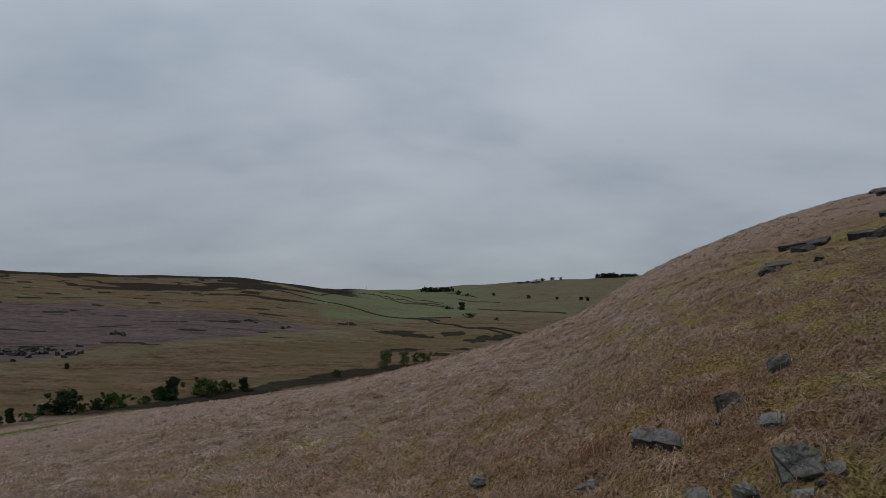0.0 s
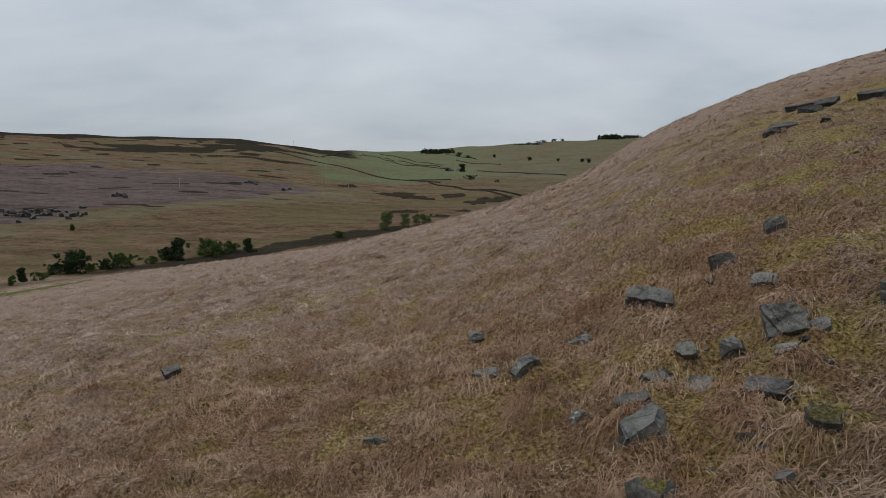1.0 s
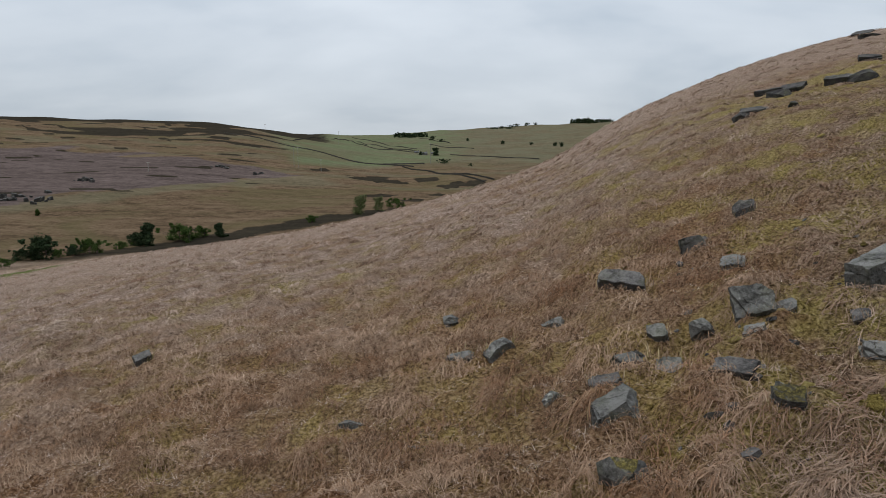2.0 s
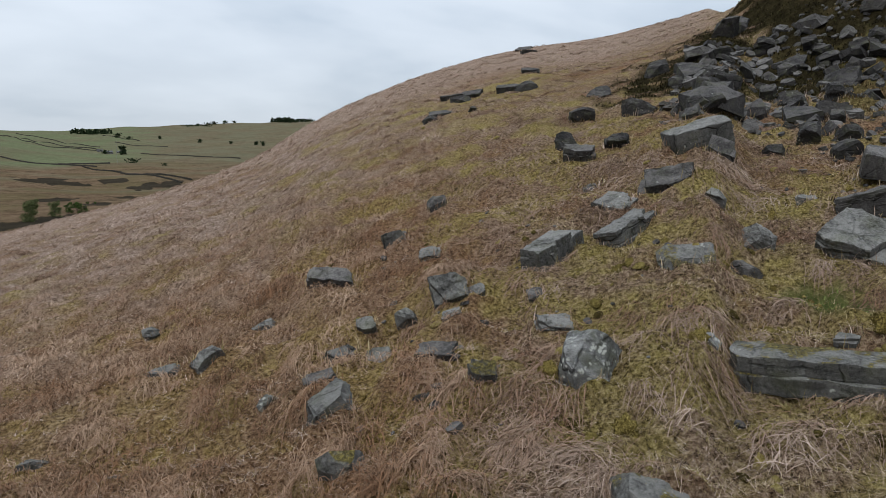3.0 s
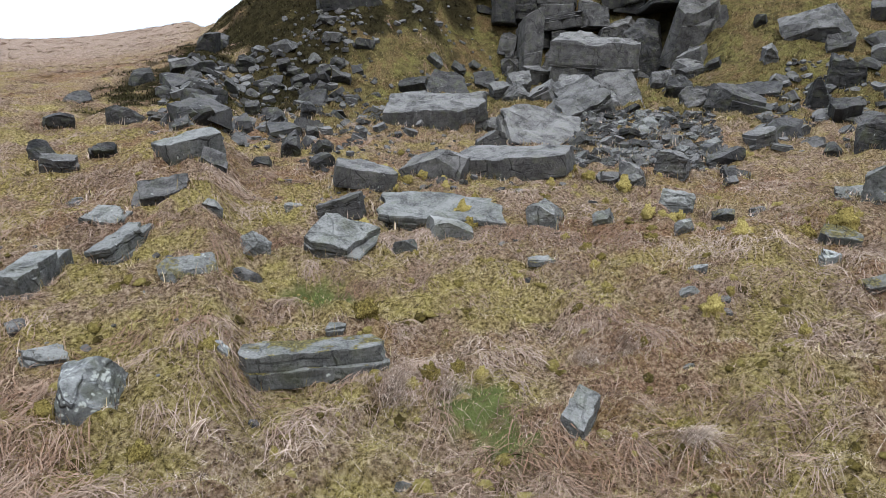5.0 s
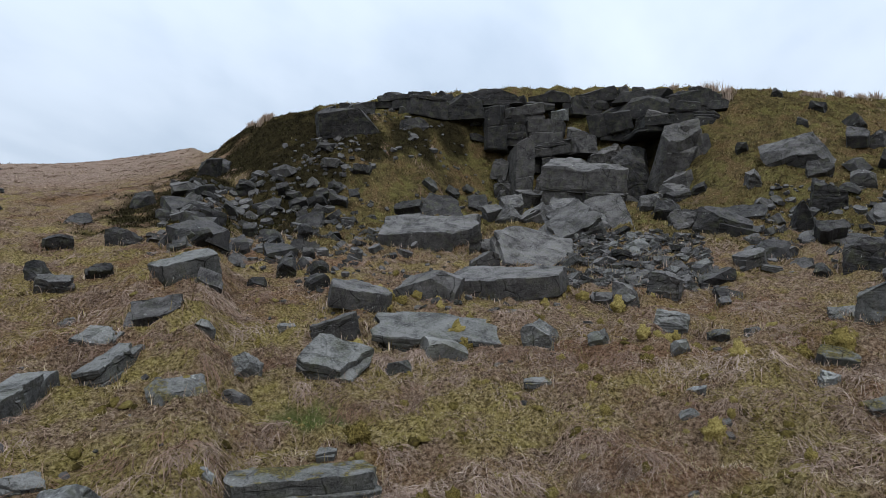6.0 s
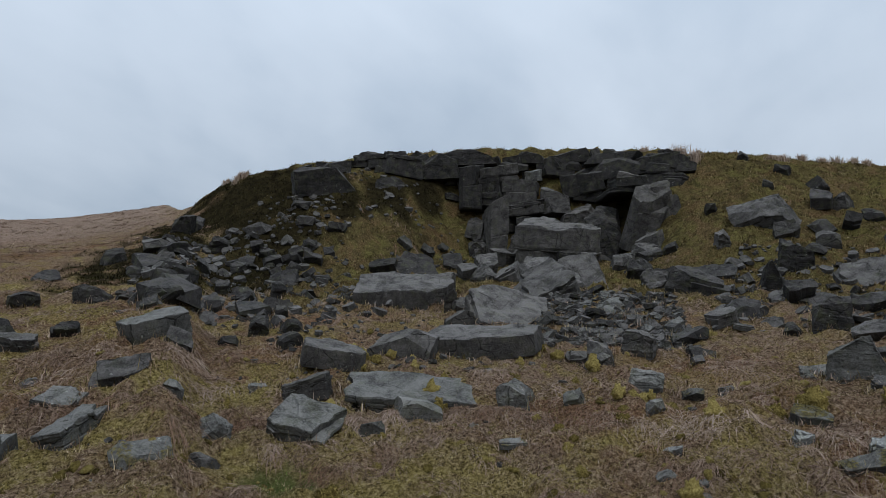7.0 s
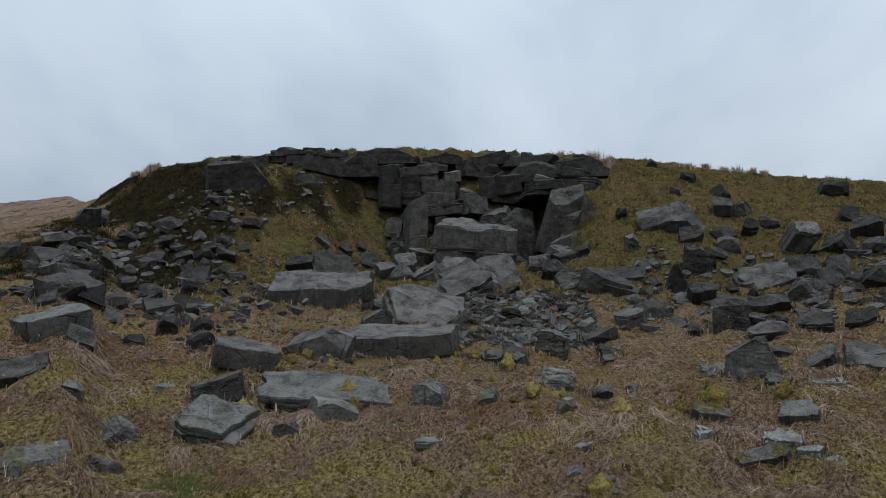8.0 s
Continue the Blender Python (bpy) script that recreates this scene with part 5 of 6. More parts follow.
def leaf_cloud(r, clumps, n, leaf):
    """Leaves as small tilted kites scattered over clumps (x, y, z, radius)."""
    verts, faces = [], []
    for _ in range(n):
        x, y, z, s = r.choice(clumps)
        u = Vector((r.gauss(0, 1), r.gauss(0, 1), r.gauss(0, 1))).normalized() * s * r.uniform(0.3, 1.05)
        c = Vector((x, y, z)) + Vector((u.x, u.y, u.z * 0.8))
        a = Vector((r.gauss(0, 1), r.gauss(0, 1), r.gauss(0, 0.6))).normalized() * leaf * r.uniform(0.6, 1.4)
        b = a.cross(Vector((r.gauss(0, 1), r.gauss(0, 1), r.gauss(0, 1)))).normalized() * leaf * r.uniform(0.4, 0.8)
        k = len(verts)
        verts += [c - a, c + b, c + a, c - b]
        faces.append((k, k + 1, k + 2, k + 3))
    return verts, faces


def limb(bm, a, b, ra, rb, sides=5):
    a, b = Vector(a), Vector(b)
    q = (b - a).to_track_quat("Z", "Y").to_matrix()
    rings = [[bm.verts.new(p + q @ Vector((math.cos(k * math.tau / sides) * s, math.sin(k * math.tau / sides) * s, 0))) for k in range(sides)] for p, s in ((a, ra), (b, rb))]
    for k in range(sides):
        bm.faces.new((rings[0][k], rings[0][(k + 1) % sides], rings[1][(k + 1) % sides], rings[1][k]))


TREE_WORDS = {"dark": "dark evergreen shrub tree on the valley floor", "green": "leafy green bush in spring leaf by the track", "pale": "pale young birch tree by the valley track"}


def tree(x, y, h, w, kind, seed):
    r = random.Random(seed)
    z = float(ground(x, y))
    bush = h < w * 0.9
    ob = tagged(new("bush" if bush else "tree"), TREE_WORDS[kind] if math.hypot(x, y) < 400 else "small dark field tree on a far pasture", "bush" if bush else "tree", "trees in the valley")
    ob.location = (x, y, z)
    bm = bmesh.new()
    lean = (r.uniform(-0.06, 0.06) * h, r.uniform(-0.06, 0.06) * h)
    stems = 3 if bush else 1
    clumps = []
    for s in range(stems):
        fx = (s - (stems - 1) / 2) * w * 0.25
        top = (fx + lean[0], lean[1], h * 0.8)
        limb(bm, (fx, 0, -0.3), top, 0.035 * h, 0.008 * h)
        for k in range(5):
            f = r.uniform(0.25, 0.75)
            a = r.uniform(0, math.tau)
            e = (fx + lean[0] * f + math.cos(a) * w * 0.3, lean[1] * f + math.sin(a) * w * 0.3, h * min(0.95, f + 0.2))
            limb(bm, (fx + lean[0] * f, lean[1] * f, h * 0.8 * f), e, 0.014 * h, 0.004 * h, 4)
            clumps.append((*e, h * r.uniform(0.10, 0.17)))
    n = 22
    for k in range(n):
        f = (k + 0.5) / n
        wide = w * 0.5 * (math.sin(math.pi * min(1, f * 0.7 + 0.3)) if kind != "dark" or bush else (1.05 - f))
        a = r.uniform(0, math.tau)
        q = wide * r.uniform(0.2, 0.9)
        clumps.append((math.cos(a) * q + lean[0] * f, math.sin(a) * q + lean[1] * f, h * (0.02 + 0.85 * f), h * r.uniform(0.15, 0.23) if not bush else h * r.uniform(0.22, 0.34)))
    finish("trunk", bm, BARK, ob)
    tall = h / math.hypot(x, y)
    verts, faces = leaf_cloud(r, clumps, 3000 if tall > 0.008 else 700, h * (0.055 if kind != "pale" else 0.03) * (1 if tall > 0.008 else 1.9))
    raw_mesh("crown", verts, faces, LEAVES[kind], ob)


def wood(a, b, h, seed):
    """A far plantation: trunks and crowns too many to tell apart."""
    r = random.Random(seed)
    verts, faces = [], []
    for k in range(60):
        f = r.random()
        x, y = a[0] + (b[0] - a[0]) * f + r.uniform(-8, 8), a[1] + (b[1] - a[1]) * f + r.uniform(-5, 30)
        z, t = float(ground(x, y)), h * r.uniform(0.7, 1.05) * (0.75 if f < 0.08 or f > 0.92 else 1)
        clumps = [(x + r.uniform(-0.15, 0.15) * t, y, z + t * g, t * (0.30 - 0.18 * g)) for g in (0.12, 0.3, 0.5, 0.7, 0.85)]
        v, fc = leaf_cloud(r, clumps, 130, t * 0.13)
        faces += [tuple(i + len(verts) for i in q) for q in fc]
        verts += v
    ob = raw_mesh("plantation", verts, faces, LEAVES["dark"])
    tagged(ob, "dark conifer plantation on the far skyline", "wood", kind="stuff")


def dry_wall(points):
    """A dry stone wall that follows the land: uneven courses and a rough coping."""
    r = random.Random(len(points) + int(points[0][0]))
    bm = bmesh.new()
    last = None
    for (ax, ay), (bx, by) in zip(points, points[1:]):
        n = max(2, int(math.hypot(bx - ax, by - ay) / 6))
        side = Vector((by - ay, ax - bx, 0)).normalized()
        for k in range(n + 1):
            f = k / n
            x, y = ax + (bx - ax) * f + r.uniform(-0.4, 0.4), ay + (by - ay) * f
            z, h = float(ground(x, y)), r.uniform(0.8, 1.2)
            ring = [bm.verts.new(Vector((x, y, z)) + side * o + Vector((0, 0, u))) for o, u in ((-0.4, -0.5), (-0.25, h * 0.85), (0, h), (0.25, h * 0.85), (0.4, -0.5))]
            if last:
                for i in range(4):
                    bm.faces.new((last[i], last[i + 1], ring[i + 1], ring[i]))
            last = ring
    tagged(finish("dry_stone_wall", bm, WALLING), "dark dry stone wall between far pasture fields", "wall", "field walls")


def pole(x, y, h):
    ob = tagged(new("power_pole"), "pale weathered timber power pole on the moor", "pole", "power poles")
    ob.location = (x, y, float(ground(x, y)))
    bm = bmesh.new()
    limb(bm, (0, 0, -0.5), (0, 0, h), 0.16, 0.11, 8)
    finish("mast", bm, TIMBER, ob)
    bm = bmesh.new()
    limb(bm, (-0.9, 0, h - 0.5), (0.9, 0, h - 0.5), 0.08, 0.08, 4)
    finish("crossarm", bm, TIMBER, ob)


def slab_box(name, w, d, h, at, mat, parent):
    bm = bmesh.new()
    bmesh.ops.create_cube(bm, size=1, matrix=Matrix.Translation((0, 0, 0.5)))
    bmesh.ops.scale(bm, vec=(w, d, h), verts=bm.verts)
    bmesh.ops.bevel(bm, geom=bm.edges[:], offset=min(w, d, h) * 0.04, segments=1, affect="EDGES")
    ob = finish(name, bm, mat, parent)
    ob.location = at
    return ob


def house(x, y, w, h, turn):
    ob = tagged(new("farmhouse"), "small grey stone farm building on the far pasture", "farmhouse", "farm buildings")
    ob.matrix_world = Matrix.Translation((x, y, float(ground(x, y)) - 0.3)) @ pose(0, 0, 0, 0, 0, turn)
    d = w * 0.55
    wall = slab_box("wall", w, d, h * 0.62, (0, 0, 0), RENDERED, ob)
    bm = bmesh.new()
    o = 0.35
    a = [bm.verts.new((sx * (w / 2 + o), sy * (d / 2 + o), h * 0.6)) for sx, sy in ((-1, -1), (1, -1), (1, 1), (-1, 1))]
    b = [bm.verts.new((sx * (w / 2 + o), 0, h)) for sx in (-1, 1)]
    for f in ((a[0], a[1], b[1], b[0]), (a[2], a[3], b[0], b[1]), (a[1], a[2], b[1]), (a[3], a[0], b[0]), tuple(a)):
        bm.faces.new(f)
    roof = finish("roof", bm, ROOF, ob, smooth=0)
    slab_box("chimney", 0.9, 0.9, 1.6, (w * 0.4, 0, h - 0.4), RENDERED, roof)
    for k in range(3):
        slab_box("window", w * 0.09, 0.2, h * 0.18, (w * (k - 1) * 0.3, -d / 2, h * 0.25), GLASS, wall)


def boulder_pile(x, y, w, seed):
    """Tumbled boulders on the far moor, each a stone of its own."""
    r = random.Random(seed)
    for k in range(max(4, int(w * 1.1))):
        px, py = x + r.gauss(0, 0.28) * w, y + r.gauss(0, 0.4) * w
        s = r.uniform(0.8, 2.4)
        ob = finish("boulder", angular(s, s * r.uniform(0.6, 1), s * r.uniform(0.5, 0.9), seed * 50 + k, "rough", 0), GRIT_DARK, smooth=0)
        ob.matrix_world = seat(px, py, r.uniform(0, 360), 0, 0, 0.5)
        tagged(ob, "dark tumbled boulder on the mauve heather moor", "boulder", "boulders on the far moor")


dry_wall([(-206, 773), (-122, 707), (-70, 651), (-2, 577)])
dry_wall([(-144, 836), (-147, 1301), (0, 932)])
dry_wall([(-122, 1354), (0, 1022)])
dry_wall([(-146, 1290), (-43, 961), (0, 912)])
dry_wall([(-29, 613), (7, 601)])
dry_wall([(-12, 583), (45, 414)])
dry_wall([(40, 835), (121, 695)])
dry_wall([(21, 1143), (82, 1013)])
dry_wall([(6, 1315), (56, 1160)])
dry_wall([(12, 508), (39, 404)])
tree(-84.3, 158.7, 5.4, 6.1, "dark", 12)
tree(-87.7, 157.9, 2.6, 4.4, "dark", 13)
tree(-78.4, 169.9, 3.6, 7.9, "green", 14)
tree(-80.6, 165.9, 2.4, 3.9, "dark", 15)
tree(-74.8, 179.5, 1.9, 4.7, "green", 16)
tree(-70.7, 186.2, 5.8, 4.8, "dark", 17)
tree(-74.0, 187.0, 3.3, 3.9, "dark", 18)
tree(-65.3, 194.7, 4.6, 10.3, "green", 19)
tree(-61.6, 200.7, 3.1, 5.1, "green", 20)
tree(-56.1, 201.3, 4.1, 3.7, "dark", 21)
tree(-34.1, 228.9, 2.2, 3.4, "green", 22)
tree(-20.2, 249.2, 6.9, 5.2, "pale", 23)
tree(-14.4, 260.9, 5.1, 4.6, "pale", 24)
tree(-8.1, 273.0, 3.5, 10.6, "green", 25)
tree(-88.3, 145.6, 3.0, 1.9, "dark", 26)
tree(-86.2, 138.7, 1.9, 1.6, "green", 27)
tree(-123.7, 233.7, 2.1, 1.7, "green", 28)
tree(-85.5, 147.3, 1.7, 3.9, "green", 29)
tree(-82.4, 162.6, 1.8, 3.2, "green", 30)
tree(89.3, 1240.1, 6.0, 6.0, "dark", 31)
tree(135.1, 1112.1, 5.4, 6.3, "dark", 32)
tree(176.8, 1090.2, 4.4, 5.3, "dark", 33)
tree(204.4, 1044.1, 5.1, 6.8, "dark", 34)
tree(211.9, 1031.9, 5.9, 6.8, "dark", 35)
tree(27.2, 1248.3, 7.0, 10.0, "dark", 36)
tree(41.4, 1197.7, 4.8, 11.6, "dark", 37)
tree(22.2, 834.1, 9.4, 9.4, "dark", 38)
tree(24.2, 639.9, 4.1, 11.3, "dark", 39)
tree(47.2, 618.3, 2.5, 4.5, "dark", 40)
tree(4.9, 842.0, 4.1, 6.8, "dark", 41)
tree(206.4, 1713.9, 5.6, 16.7, "dark", 42)
tree(230.0, 1727.5, 5.6, 14.0, "dark", 43)
tree(243.7, 1727.0, 7.0, 14.0, "dark", 44)
tree(271.9, 1749.7, 7.1, 12.8, "dark", 45)
tree(295.2, 1764.3, 5.8, 8.6, "dark", 46)
wood((-41, 1404), (16, 1348), 9, 47)
wood((382, 1721), (430, 1716), 11, 48)
wood((428, 1717), (480, 1725), 7, 49)
wood((181, 1742), (226, 1622), 4, 50)
pole(-83.2, 484.0, 13.8)
pole(-80.8, 486.2, 13.9)
pole(-63.2, 470.6, 8.8)
pole(-142.7, 381.8, 5.2)
pole(-192.1, 911.6, 9.0)
pole(12.1, 621.2, 18.0)
pole(-99.6, 913.9, 17.7)
house(9.0, 843.6, 6.8, 3.4, 21)
house(0.2, 902.9, 5.8, 2.9, 8)
house(19.4, 857.1, 4.8, 2.8, -5)
boulder_pile(-159, 266, 17, 61)
boulder_pile(-154, 272, 22, 66)
boulder_pile(-156, 337, 10, 62)
boulder_pile(-121, 439, 7, 63)
boulder_pile(-91, 409, 5, 64)
boulder_pile(-138, 263, 7, 65)


# ---------------------------------------------------------------- scree and moss cushions
def shared_lumps(count, seed, mat_keys, style="rough", flat=1.0, cuts=1):
    made = []
    for k in range(count):
        r = random.Random(seed + k)
        bm = angular(1.0, r.uniform(0.55, 0.95), r.uniform(0.3, 0.6) * flat, seed + k, style, cuts)
        me = bpy.data.meshes.new("stone")
        bmesh.ops.recalc_face_normals(bm, faces=bm.faces)
        bm.to_mesh(me)
        bm.free()
        me.materials.append(MATS[mat_keys[k % len(mat_keys)]][0])
        made.append(me)
    return made


def scatter(name, meshes, count, seed, at, sizes, label, category, group, settle=0.7, tip=25):
    """Loose pieces laid over a patch of land given by corner, two sides and a bend."""
    r = random.Random(seed)
    (x0, y0), (ux, uy), (vx, vy) = at
    for _ in range(count):
        a, b = r.random(), r.random()
        x, y = x0 + ux * a + vx * b, y0 + uy * a + vy * b
        s = sizes[0] * (sizes[1] / sizes[0]) ** (r.random() ** 1.6)
        ob = new(name, r.choice(meshes))
        ob.matrix_world = seat(x, y, r.uniform(0, 360), r.uniform(-tip, tip), r.uniform(-tip, tip), settle, s * 0.05) @ Matrix.Diagonal((s, s, s, 1))
        tagged(ob, label, category, group)
        STONES.append((x, y, s * 0.7, s * 0.7, 0))


CHIPS = shared_lumps(6, 700, "gdn", "slab", 0.42) + shared_lumps(6, 720, "gnd", "block", 0.7)
LUMPS = shared_lumps(6, 740, "ddg", "wedge", 1.0, 1) + shared_lumps(6, 760, "gdd", "slab", 0.5, 1)
BITS = shared_lumps(8, 780, "dgd", "slab", 0.5, 0)
scatter("scree_stone", CHIPS, 190, 31, ((22.3, 5.9), (6.3, 1.2), (0.7, -4.6)), (0.24, 0.75), "angular grey stone in the scree fan", "stone", "scree below the crag", 0.9, 30)
scatter("scree_stone", LUMPS, 50, 32, ((15.5, 16.0), (13, 12.5), (9, -4.5)), (0.5, 1.4), "broken dark stone among heather and scree", "stone", "scree in the heather", 0.8, 42)
scatter("scree_stone", LUMPS, 30, 33, ((25, 0.5), (13, -1.5), (1.5, -11)), (0.45, 1.3), "broken dark stone on the mossy bank", "stone", "scree on the mossy bank", 0.8, 38)
scatter("scree_stone", CHIPS, 28, 34, ((9, 1.5), (9, 9), (6, -4)), (0.12, 0.35), "small grey stone in the rough turf", "stone", "small stones in the turf", 0.8, 20)


def rubble(count, seed, meshes, at, sizes, label):
    """Small broken stones beyond counting, as one mesh for each patch."""
    r = random.Random(seed)
    (x0, y0), (ux, uy), (vx, vy) = at
    shapes = [([v.co.copy() for v in m.vertices], [tuple(p.vertices) for p in m.polygons]) for m in meshes]
    verts, faces = [], []
    for _ in range(count):
        a, b = r.random(), r.random()
        x, y = x0 + ux * a + vx * b, y0 + uy * a + vy * b
        s = sizes[0] * (sizes[1] / sizes[0]) ** (r.random() ** 1.5)
        m = seat(x, y, r.uniform(0, 360), r.uniform(-30, 30), r.uniform(-30, 30), 0.8) @ Matrix.Diagonal((s, s, s, 1))
        vs, fs = r.choice(shapes)
        k = len(verts)
        verts += [m @ v for v in vs]
        faces += [tuple(i + k for i in f) for f in fs]
    tagged(raw_mesh("rubble", verts, faces, GRIT), label, "rubble", kind="stuff")


rubble(1400, 81, BITS, ((22.0, 6.0), (7.0, 1.3), (0.8, -5.0)), (0.14, 0.42), "small broken grey rubble in the scree fan")
rubble(600, 82, BITS, ((15.0, 16.5), (14, 13), (10, -5)), (0.2, 0.75), "small broken rubble among the heather")
rubble(600, 83, BITS, ((24.5, 1.0), (14, -1.5), (1.5, -12)), (0.2, 0.7), "small broken rubble on the mossy bank")
rubble(160, 84, BITS, ((33, 19), (10, -2), (2, -9)), (0.2, 0.7), "broken grey rubble at the foot of the crag")

rubble(110, 85, BITS, ((33, 22.5), (10, -6), (2, 5)), (0.15, 0.6), "broken grey rubble in the heather above the scree")

rubble(260, 86, BITS, ((13.5, 11.5), (7, -8), (7, 2.5)), (0.08, 0.34), "small broken stones in the turf between the slabs")

rubble(70, 87, BITS, ((2.5, 7.5), (3.5, 9), (5, -2.5)), (0.06, 0.2), "small grey stones lying in the dead bracken")

PADS = []
for k in range(6):
    bm = cushion(0.36, 0.28, 0.42, 60 + k)
    me = bpy.data.meshes.new("moss_cushion")
    bm.to_mesh(me)
    bm.free()
    me.materials.append(MOSS)
    me.polygons.foreach_set("use_smooth", np.ones(len(me.polygons), bool))
    PADS.append(me)
scatter("moss_cushion", PADS, 70, 41, ((2.0, 6.0), (13, 7), (7, -8.5)), (0.2, 0.62), "yellow-green moss cushion in rough turf", "moss", "moss cushions", 0.9, 6)
scatter("moss_cushion", PADS, 40, 42, ((12, 9), (9, 3), (4, -12)), (0.25, 0.75), "yellow-green moss cushion in rough turf", "moss", "moss cushions", 0.9, 6)
del STONES[-110:]


def hummocks(count, seed, bear, off, sizes, tall, mask, mat, label):
    """Lumpy cushions of moss and matted grass, past counting, as one mesh."""
    r = random.Random(seed)
    shapes = []
    for k in range(5):
        bm = bmesh.new()
        bmesh.ops.create_icosphere(bm, subdivisions=2, radius=1)
        o = Vector((seed + k * 3.1, k * 1.7, 2))
        for v in bm.verts:
            q = 1 + 0.5 * noise.fractal(v.co * 1.7 + o, 0.7, 2, 4)
            v.co = Vector((v.co.x * q, v.co.y * q * 0.75, max(v.co.z, -0.25) * q))
        bm.verts.index_update()
        shapes.append((np.array([v.co[:] for v in bm.verts]), np.array([[v.index for v in f.verts] for f in bm.faces])))
        bm.free()
    rr = np.random.RandomState(seed)
    b = rr.uniform(*bear, count)
    d = np.exp(rr.uniform(math.log(off[0]), math.log(off[1]), count))
    x, y = np.sin(np.radians(b)) * d, np.cos(np.radians(b)) * d
    keep = rr.uniform(0, 1, count) < mask(x, y, b, d)
    x, y, d = x[keep], y[keep], d[keep]
    z = ground(x, y)
    gx, gy = (ground(x + 0.5, y) - ground(x - 0.5, y)), (ground(x, y + 0.5) - ground(x, y - 0.5))
    vs, fs, k = [], [], 0
    for px, py, pz, tx, ty in zip(x, y, z, gx, gy):
        v, f = r.choice(shapes)
        s = sizes[0] * (sizes[1] / sizes[0]) ** r.random()
        a = r.uniform(0, math.tau)
        c, q = math.cos(a) * s, math.sin(a) * s
        lx, ly = v[:, 0] * c - v[:, 1] * q, v[:, 0] * q + v[:, 1] * c
        vs.append(np.stack([lx + px, ly + py, v[:, 2] * s * tall * r.uniform(0.6, 1.3) + lx * tx + ly * ty + pz - 0.03 * s], 1))
        fs.append(f + k)
        k += len(v)
    v, f = np.concatenate(vs), np.concatenate(fs)
    me = bpy.data.meshes.new("turf_hummocks")
    me.vertices.add(len(v)); me.loops.add(f.size); me.polygons.add(len(f))
    me.vertices.foreach_set("co", v.astype(np.float32).ravel())
    me.loops.foreach_set("vertex_index", f.astype(np.int32).ravel())
    me.polygons.foreach_set("loop_start", (np.arange(len(f)) * 3).astype(np.int32))
    me.polygons.foreach_set("use_smooth", np.ones(len(f), bool))
    me.materials.append(mat)
    me.update(calc_edges=True)
    tagged(new("turf_hummocks", me), label, "turf", kind="stuff")


def hummock_material(name, size, *stops):
    m, t, N, L, p = material(name, 0.95)
    co = N("ShaderNodeTexCoord").outputs["Object"]
    geo = N("ShaderNodeNewGeometry")
    n = noise_node(t, co, size, 7, 0.75)
    v = math_node(t, "ADD", math_node(t, "MULTIPLY", n, 0.75), math_node(t, "MULTIPLY", geo.outputs["Random Per Island"], 0.3))
    L(ramp_node(t, v, *stops), p.inputs["Base Color"])
    bump_node(t, p, n, 1.0, 0.08)
    return m


SPHAGNUM = hummock_material("near_moss", 14, (0.36, (0.045, 0.034, 0.013)), (0.5, (0.14, 0.108, 0.033)), (0.64, (0.25, 0.20, 0.07)), (0.78, (0.36, 0.29, 0.13)))
hummocks(2600, 92, (4, 112), (4.2, 32), (0.04, 0.15), 0.55, lambda x, y, b, d: ease(12, 40, b) * ease(-0.2, 0.5, waves(x, y, 2.6, 58)), SPHAGNUM, "low yellow moss lumps in the rough turf")


# ---------------------------------------------------------------- dead bracken, bleached grass, heather
def stalk_mesh(name, v, bends, mat, **values):
    """Stalks given as rows of points, two wide up to a pointed tip, as one mesh."""
    n, per = v.shape[:2]
    base = np.arange(n)[:, None] * per
    quads = [base + np.array([[2 * k, 2 * k + 1, 2 * k + 3, 2 * k + 2]]) for k in range(bends - 1)]
    tri = base + np.array([[per - 3, per - 2, per - 1]])
    flat = np.concatenate([q.ravel() for q in quads] + [tri.ravel()])
    nq = n * (bends - 1)
    start = np.concatenate([np.arange(nq) * 4, nq * 4 + np.arange(n) * 3])
    me = bpy.data.meshes.new(name)
    me.vertices.add(n * per); me.loops.add(len(flat)); me.polygons.add(len(start))
    me.vertices.foreach_set("co", v.astype(np.float32).ravel())
    me.loops.foreach_set("vertex_index", flat.astype(np.int32))
    me.polygons.foreach_set("loop_start", start.astype(np.int32))
    for key, value in values.items():
        me.attributes.new(key, "FLOAT", "POINT").data.foreach_set("value", np.repeat(value, per).astype(np.float32))
    me.materials.append(mat)
    me.update(calc_edges=True)
    return new(name, me)


def blades(name, x, y, length, width, lean, az, mat, label, bends=2):
    """Many curved stalks as one mesh. lean: how far the stalk lies over, in radians."""
    n = len(x)
    z = ground(x, y) - 0.01
    dx, dy = np.sin(az), np.cos(az)
    rows = []
    for k in range(bends + 1):
        s = k / bends
        out = length * s * np.sin(lean * (0.45 + 0.55 * s))
        up = length * s * np.cos(lean * (0.35 + 0.65 * s))
        c = np.stack([x + dx * out, y + dy * out, z + up], 1)
        if k == bends:
            rows.append(c[:, None])
        else:
            side = np.stack([dy, -dx, 0 * dx], 1) * (width * (1 - 0.45 * s) / 2)[:, None]
            rows.append(np.stack([c - side, c + side], 1))
    ob = stalk_mesh(name, np.concatenate(rows, 1), bends, mat)
    tagged(ob, label, "tussock" if name == "grass_tussock" else "grass", kind="" if name == "grass_tussock" else "stuff")


